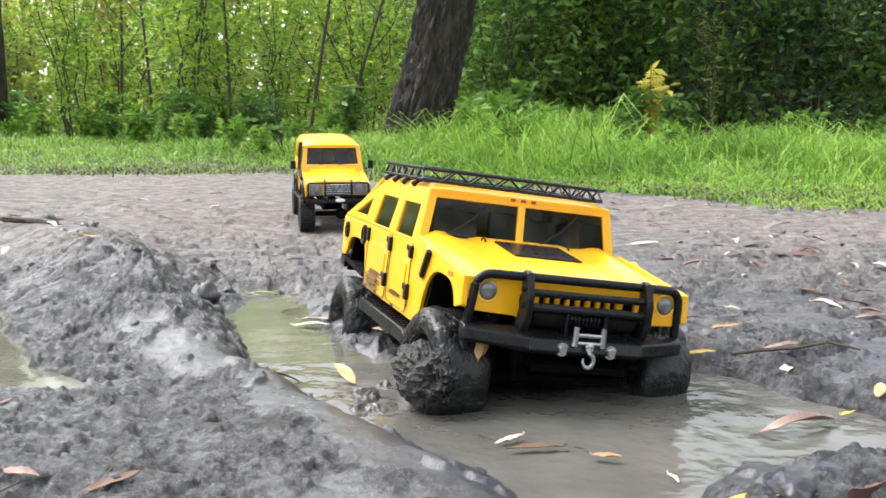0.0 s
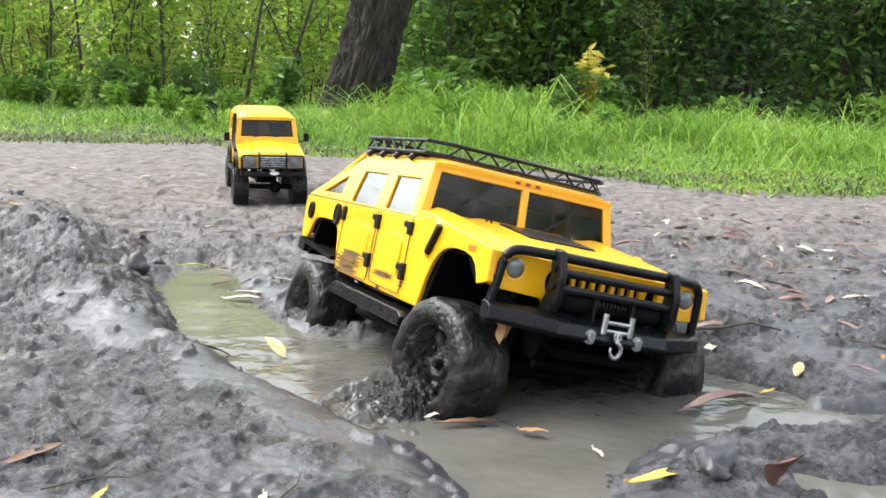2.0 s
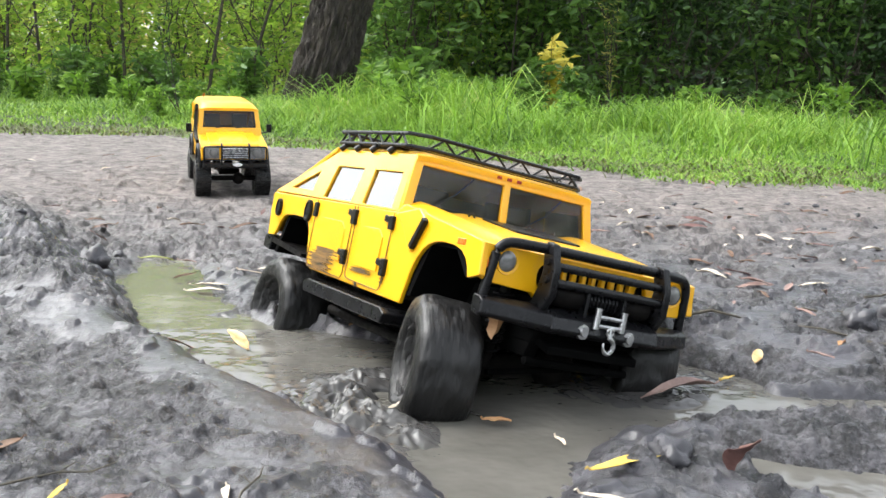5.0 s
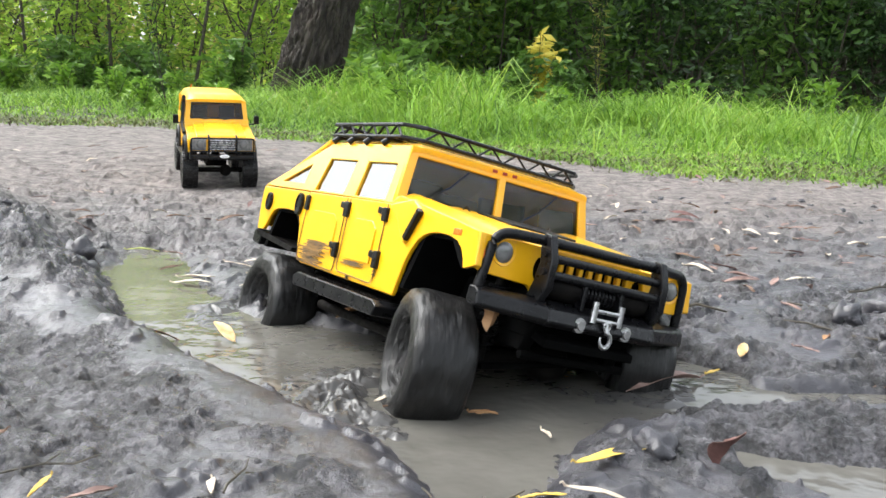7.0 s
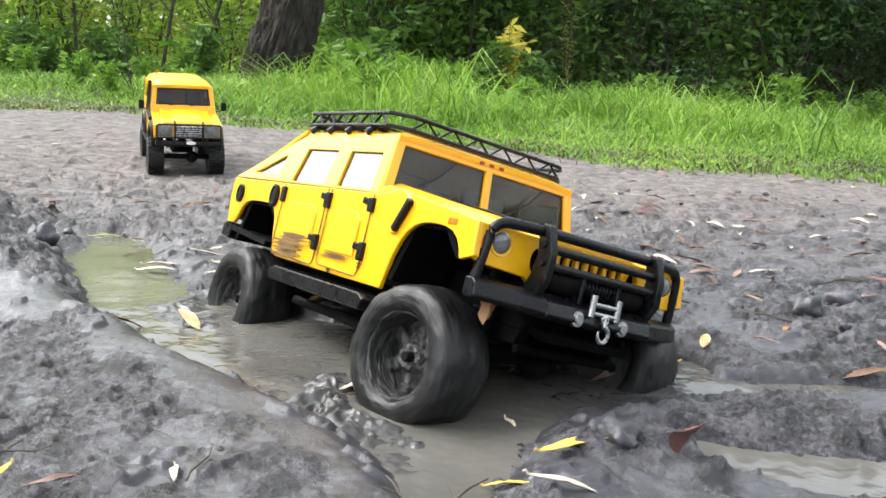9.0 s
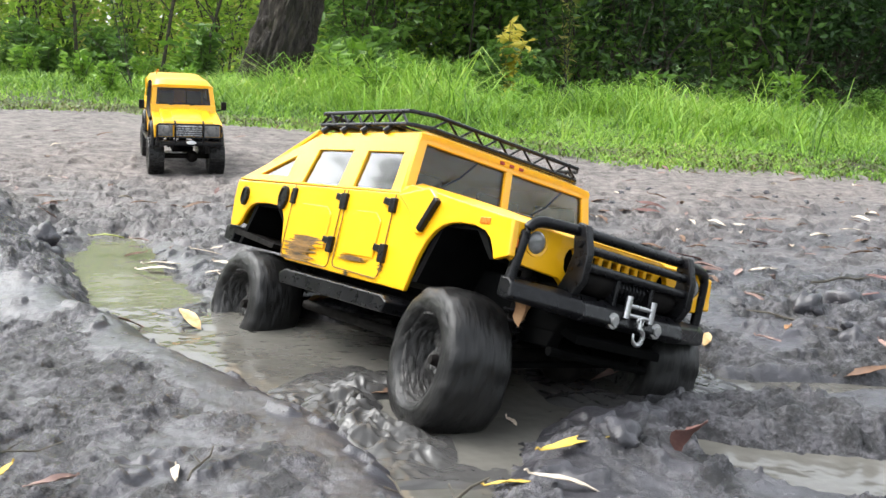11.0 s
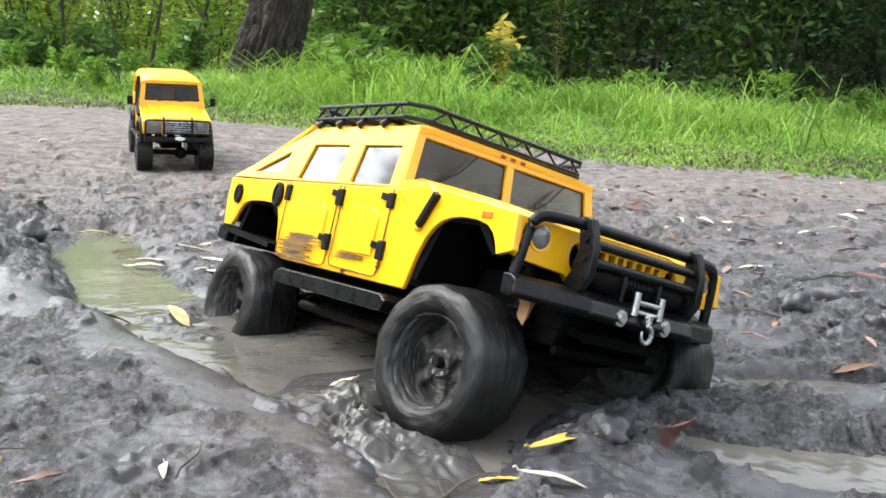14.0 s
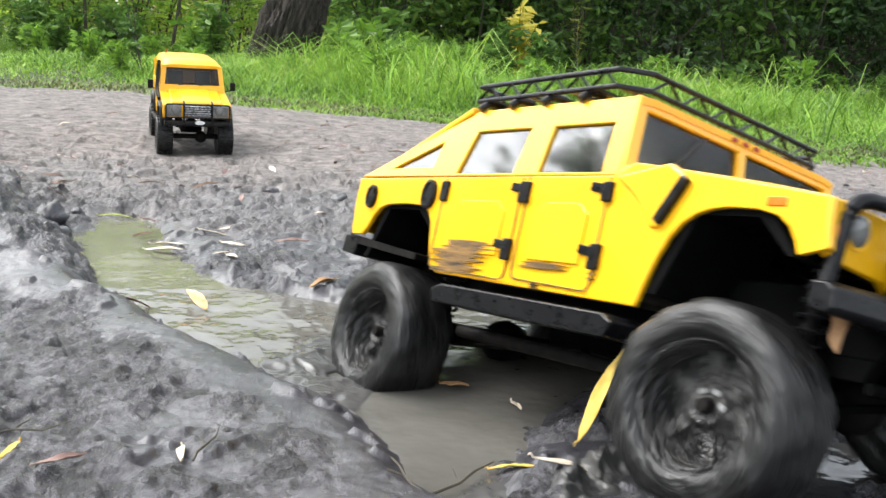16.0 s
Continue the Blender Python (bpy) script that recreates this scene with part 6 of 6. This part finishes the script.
def leaf_bm(length, slim, curl, seed):
    """One leaf blade with a rib, curled edges and a short stalk."""
    rnd = random.Random(seed)
    bm = bmesh.new()
    n, rows = 9, []
    arch = rnd.uniform(0.01, 0.06) * length
    wob = rnd.uniform(-0.04, 0.04)
    for i in range(n + 1):
        s = i / n
        w = slim * length * (math.sin(math.pi * s ** 0.8) ** 0.8 if 0 < s < 1 else 0.02) + 0.0004
        x, y, z = (s - 0.5) * length, wob * length * math.sin(2.5 * s), arch * math.sin(math.pi * s)
        lift = curl * w * (0.6 + 0.5 * math.sin(4 * s + seed))
        rows.append([bm.verts.new((x, y + k * w, z + abs(k) * lift + rnd.uniform(-1, 1) * 0.0006)) for k in (-1, -0.5, 0, 0.5, 1)])
    for a, b in zip(rows, rows[1:]):
        for j in range(4):
            bm.faces.new((a[j], b[j], b[j + 1], a[j + 1]))
    add_tube(bm, [(-0.5 * length, 0, 0), (-0.54 * length, 0.01 * length, 0.002), (-0.57 * length, 0.0, 0.001)], 0.0006, 4)
    ext = bmesh.ops.extrude_face_region(bm, geom=[f for f in bm.faces if len(f.verts) == 4 and f.calc_area() > 1e-8])
    for g in ext["geom"]:
        if isinstance(g, bmesh.types.BMVert):
            g.co.z -= 0.0005
    return bm


def ground_z(x, y):
    z = float(land(x, y))
    inside = (-1.7 < x < 1.2 and 0.42 < y < 1.85)
    return max(z, WATER_Z + 0.002) if inside else z


def build_litter():
    for k, (x, y, length, turn, kind) in enumerate(FALLEN):
        mat, label, slim = LEAF_KINDS[kind]
        ob = part("fallen_leaf", leaf_bm(length, slim, 1.5 if kind == "curled" else 0.7 if kind in ("orange", "pink") else 0.3, k), mat)
        tagged(ob, label, "dead leaf", "fallen leaves")
        rnd = random.Random(k)
        e = 0.01
        sx = (ground_z(x + e, y) - ground_z(x - e, y)) / (2 * e)
        sy = (ground_z(x, y + e) - ground_z(x, y - e)) / (2 * e)
        nrm = Vector((-max(-0.5, min(0.5, sx)), -max(-0.5, min(0.5, sy)), 1)).normalized()
        q = nrm.to_track_quat("Z", "X").to_matrix().to_4x4()
        ob.matrix_basis = Matrix.Translation((x, y, ground_z(x, y) + 0.003)) @ q @ Matrix.Rotation(radians(-turn) - math.atan2(q[1][0], q[0][0]), 4, "Z") @ pose(0, 0, STANDING.get(kind, 0) * 0.00022 * (length / 0.05), rnd.uniform(-7, 7), rnd.uniform(-4, 4) - STANDING.get(kind, 0), 0)
    # small leaves strewn over the track
    rnd = random.Random(77)
    kinds = ["pink", "pink", "brown", "pale", "red", "brown"]
    base = {}
    for k in range(300):
        kind = kinds[rnd.randrange(len(kinds))]
        x, y = rnd.uniform(-1.1, 2.0), rnd.uniform(1.2, 3.1)
        if k < 90:
            x, y = rnd.uniform(0.45, 1.3), rnd.uniform(0.95, 2.0)
        if y > float(edge_y(x)) or (abs(x + 0.29) < 0.14 and 2.3 < y < 2.8):
            continue
        if kind not in base:
            mat, label, slim = LEAF_KINDS[kind]
            ob = part("fallen_leaf", leaf_bm(0.036, slim * 1.2, 0.5, 300 + k), mat)
            tagged(ob, label, "dead leaf", "fallen leaves")
            base[kind] = ob
        else:
            ob = copy_thing(base[kind], Matrix())
        s = rnd.uniform(0.5, 1.3)
        ob.matrix_basis = pose(x, y, ground_z(x, y) + 0.003, rnd.uniform(-20, 20), rnd.uniform(-15, 15), rnd.uniform(0, 360)) @ Matrix.Scale(s, 4)
    # sticks
    for k, (x, y, ln, turn, r) in enumerate(((0.47, 0.575, 0.05, 35, 0.0009), (0.36, 0.98, 0.14, 5, 0.0022), (0.56, 1.0, 0.11, 172, 0.0018), (-0.30, 0.62, 0.09, 60, 0.0009), (-0.24, 0.68, 0.06, 95, 0.0009), (-0.17, 0.60, 0.07, 20, 0.0008),
                                              (0.10, 0.545, 0.07, 40, 0.0012), (0.07, 0.55, 0.05, 110, 0.0010), (-0.90, 2.1, 0.20, 150, 0.007), (0.62, 0.80, 0.08, 50, 0.0012), (0.70, 1.15, 0.10, 15, 0.0016), (-0.05, 0.575, 0.045, 75, 0.0009), (0.50, 0.90, 0.09, 140, 0.0012))):
        r2 = random.Random(k)
        pts = [((s - 0.5) * ln, r2.uniform(-0.05, 0.05) * ln, r * 0.8 + 0.10 * ln * s * r2.uniform(0, 1)) for s in (0, 0.25, 0.5, 0.75, 1)]
        bm = tube(pts, r, 6, taper=[1, 1, 0.9, 0.8, 0.5])
        add_tube(bm, [pts[2], (pts[2][0] + 0.15 * ln, 0.16 * ln, 0.08 * ln)], r * 0.6, 5)
        ob = part("stick", bm, TWIG)
        tagged(ob, "thin dark twig lying on the mud", "stick", "sticks")
        ob.matrix_basis = pose(x, y, ground_z(x, y), 0, 0, turn)
    # clods thrown up along the ridge and the bank
    shapes = []
    for k in range(6):
        bm = bmesh.new()
        bmesh.ops.create_icosphere(bm, subdivisions=3, radius=0.02)
        for v in bm.verts:
            p = v.co.normalized()
            n1 = noise.noise(p * 1.8 + Vector((k * 7, 0, 0)))
            n2 = noise.noise(p * 4.5 + Vector((k * 3, 5, 0)))
            v.co = p * 0.02 * (1 + 0.5 * n1 + 0.28 * n2)
            v.co.z *= 0.7
        ob = part("mud_clod", bm, MUD)
        ob.data.set_sharp_from_angle(angle=radians(180))
        tagged(ob, "dark wet lump of churned mud", "mud clod", "mud clods")
        shapes.append(ob)
    rnd = random.Random(5)
    spots = []
    for line, n, wide in ((BERM[:5], 40, 0.08), (BANK, 42, 0.13), (MOUND, 2, 0.06), (CHANNEL[:3], 10, 0.14)):
        for _ in range(n):
            i = rnd.randrange(len(line) - 1)
            s = rnd.random()
            x = line[i][0] * (1 - s) + line[i + 1][0] * s + rnd.gauss(0, wide * 0.6)
            y = line[i][1] * (1 - s) + line[i + 1][1] * s + rnd.gauss(0, wide * 0.6)
            spots.append((x, y, rnd.uniform(0.12, 0.40) if rnd.random() < 0.88 else rnd.uniform(0.5, 0.8)))
    for _ in range(110):
        spots.append((rnd.uniform(0.2, 1.45), rnd.uniform(1.05, 2.25), rnd.uniform(0.12, 0.45)))
    spots += [(0.60, 0.97, 1.35), (0.66, 1.02, 1.2), (0.60, 0.86, 1.0), (0.53, 0.93, 0.8), (-0.33, 1.33, 1.1), (-0.31, 1.28, 0.9), (-0.86, 2.12, 1.3), (-0.74, 2.04, 1.0), (-0.13, 1.02, 0.9), (-0.12, 0.99, 0.7), (0.02, 1.62, 1.0), (0.06, 1.66, 0.8), (-0.05, 1.70, 0.7)]
    for k, (x, y, s) in enumerate(spots):
        z = float(land(x, y))
        if z < WATER_Z - 0.004 or not (-1.3 < x < 1.5 and 0.45 < y < 2.3):
            continue
        m = pose(x, y, z - 0.004 * s, rnd.uniform(-40, 40), rnd.uniform(-40, 40), rnd.uniform(0, 360)) @ Matrix.Scale(s, 4)
        if k < 6:
            shapes[k].matrix_basis = m
        else:
            c = copy_thing(shapes[rnd.randrange(6)], Matrix())
            c.matrix_basis = m


def crest(seed, r0, a0, a1, high, wide, mat, label):
    """A curling lip of thrown mud round a wheel."""
    bm = bmesh.new()
    rows = []
    NA, NB = 150, 44
    for i in range(NA + 1):
        s = i / NA
        a = radians(a0 + (a1 - a0) * s)
        fade = math.sin(math.pi * s) ** 0.6 if 0 < s < 1 else 0.0
        ring = []
        for j in range(NB + 1):
            u = -1 + 2 * j / NB
            rr = r0 + wide * u + 0.016 * noise.noise(Vector((a * 2.5, u * 1.2, seed)))
            p = Vector((math.cos(a) * rr, math.sin(a) * rr, 0))
            n1 = noise.noise(Vector((p.x * 40, p.y * 40, seed + 4)))
            n2 = 1 - 2.2 * abs(noise.noise(Vector((p.x * 75 + n1, p.y * 75 - n1, seed + 9))))
            n3 = 1 - 2.2 * abs(noise.noise(Vector((p.x * 150, p.y * 150 + n1, seed + 2))))
            z = high * fade * max(0, 1 - u * u) ** 0.9 * (0.45 + 0.55 * n1 + 0.30 * n2 + 0.12 * n3) - 0.005 * (abs(u) > 0.95)
            ring.append(bm.verts.new((p.x, p.y, z - 0.003)))
        rows.append(ring)
    for a, b in zip(rows, rows[1:]):
        for j in range(NB):
            bm.faces.new((a[j], b[j], b[j + 1], a[j + 1]))
    ob = part("mud_splash", bm, mat)
    ob.data.set_sharp_from_angle(angle=radians(180))
    tagged(ob, label, "mud splash", "mud splashes")
    return ob


build_litter()
SPLASHES = [crest(1.0, 0.080, 95, 270, 0.020, 0.036, SLOP, "grey churned mud heaped round the spinning wheel"),
            crest(5.0, 0.118, 100, 290, 0.007, 0.030, SLOP, "low ripple of muddy water round the wheel"),
            crest(9.0, 0.074, 60, 250, 0.008, 0.030, SLOP, "grey churned mud heaped round the rear wheel"),
            crest(13.0, 0.070, 150, 400, 0.008, 0.034, SLOP, "grey churned mud heaped round the far wheel")]


def mud_heap():
    bm = bmesh.new()
    bmesh.ops.create_icosphere(bm, subdivisions=5, radius=1.0)
    for v in bm.verts:
        p = v.co.normalized()
        k = 0.86 + 0.16 * noise.noise(p * 1.7) + 0.12 * noise.noise(p * 3.6) + 0.09 * noise.noise(p * 8.0) + 0.05 * noise.noise(p * 17.0)
        v.co = Vector((p.x * 0.056, p.y * 0.034, p.z * 0.033)) * k
    ob = part("mud_lump", bm, CLOD)
    return tagged(ob, "big wet lump of mud sliding off the front tyre", "mud lump")


HEAP = mud_heap()
CURTAIN = crest(21.0, 0.075, 120, 235, 0.034, 0.020, SLOP, "ragged curtain of mud thrown up behind the front wheel")
FLUNG = part("fallen_leaf", leaf_bm(0.060, 0.075, 0.3, 991), DRY_YELLOW)
tagged(FLUNG, "long yellow leaf picked up by the spinning wheel", "dead leaf", "fallen leaves")



# ---- what moves ----
def motions():
    walk(TRUCK, [(t, pose(x, y, z, rx, ry, rz)) for t, x, y, z, rx, ry, rz in TRUCK_PATH])
    steer = [(0, 4), (1.0, 8), (2.0, 9), (2.7, 2), (3.3, -16), (4.5, -18), (6.0, -18), (7.0, -16), (7.6, -8), (8.3, 8), (9.0, 11), (10.0, 8), (11.2, -14), (11.7, -15),
             (12.2, 2), (12.7, 12), (13.2, 2), (13.6, -6), (14.0, 10), (14.4, 2), (14.8, -15), (15.2, -6), (15.6, 10), (16.0, 8)]
    turn, rows = 0.0, {k: [] for k in WHEELS}
    drop_fr = [(0, -0.012), (1.5, -0.020), (7, -0.024), (9, -0.026), (12.5, -0.027), (16, -0.027)]
    for i in range(161):
        t = i / 10
        a = float(np.interp(t, [s[0] for s in steer], [s[1] for s in steer]))
        for k, hub in WHEELS.items():
            f = k[0] == "f"
            x = 0.160 if f else -0.129
            y = 0.088 if k[1] == "l" else -0.088
            z = float(np.interp(t, [d[0] for d in drop_fr], [d[1] for d in drop_fr])) if k == "fr" else {"fl": 0.000, "rr": -0.031, "rl": -0.020}[k]
            m = Matrix.Translation((x * K, y * K, z * K)) @ pose(0, 0, 0, 0, 0, a if f else 0) @ pose(0, 0, 0, 0, turn, 0)
            rows[k].append((t, m))
        rate = float(np.interp(t, [0, 1.5, 3.0, 3.6, 6, 9, 14, 16], [60, 150, 220, 420, 560, 600, 620, 640]))
        turn += rate * 0.1
    for k, hub in WHEELS.items():
        walk(hub, rows[k])
    # mud thrown up by the wheels goes along with them
    for ob, (px, py), wob in zip(SPLASHES, ((0.160, -0.088), (0.160, -0.088), (-0.129, -0.088), (0.160, 0.088)), (0.004, 0.0015, 0.002, 0.002)):
        rows_s = []
        for i in range(65):
            t = i / 4
            c = [float(np.interp(t, [r[0] for r in TRUCK_PATH], [r[n] for r in TRUCK_PATH])) for n in range(1, 7)]
            p = pose(*c) @ Vector((px * K, py * K, -0.02 * K))
            lift = WATER_Z + wob * math.sin(7.0 * t + px * 30) + float(np.interp(t, [0, 3, 8, 12], [-0.005, -0.003, 0, 0.002]))
            rows_s.append((t, pose(p.x, p.y, lift, 0, 0, c[5] + 65 + 6 * math.sin(5.1 * t))))
        walk(ob, rows_s)

    # the lump rides on the tyre, then slides off and sinks
    rows_h = []
    for t, dx, dy, dz, a in ((0, 0.016, -0.016, 0.017, 0), (0.5, 0.014, -0.019, 0.010, 8), (1.0, 0.010, -0.024, -0.004, 18), (1.5, 0.008, -0.028, -0.022, 28), (2.0, 0.006, -0.030, -0.036, 40), (2.6, 0.004, -0.030, -0.050, 55), (3.2, 0.004, -0.030, -0.066, 65), (3.7, 0.004, -0.03, -0.080, 70)):
        c = [float(np.interp(t, [r[0] for r in TRUCK_PATH], [r[n] for r in TRUCK_PATH])) for n in range(1, 7)]
        p = pose(*c) @ Vector(((0.160 + dx) * K, (-0.088 + dy) * K, (-0.030 + dz) * K))
        rows_h.append((t, pose(p.x, p.y, p.z, 0, a, c[5])))
    rows_h.append((16.0, rows_h[-1][1]))
    walk(HEAP, rows_h)
    rows_c = []
    for i in range(33):
        t = i / 2
        c = [float(np.interp(t, [r[0] for r in TRUCK_PATH], [r[n] for r in TRUCK_PATH])) for n in range(1, 7)]
        p = pose(*c) @ Vector((0.150 * K, -0.080 * K, -0.02 * K))
        up = float(np.interp(t, [0, 13.5, 14.5, 16], [-0.075, -0.070, -0.012, -0.006]))
        rows_c.append((t, pose(p.x, p.y, up, 0, 0, c[5] + 20 + 5 * math.sin(6 * t))))
    walk(CURTAIN, rows_c)
    zl = ground_z(0.193, 0.600)
    rest = pose(0.193, 0.600, max(zl, WATER_Z) + 0.003, 0, 0, 22)
    walk(FLUNG, [(0, rest), (15.2, rest), (15.6, pose(0.175, 0.565, 0.012, 0, -20, 25)), (16.0, pose(0.184, 0.536, 0.056, 10, -62, 20))])


motions()
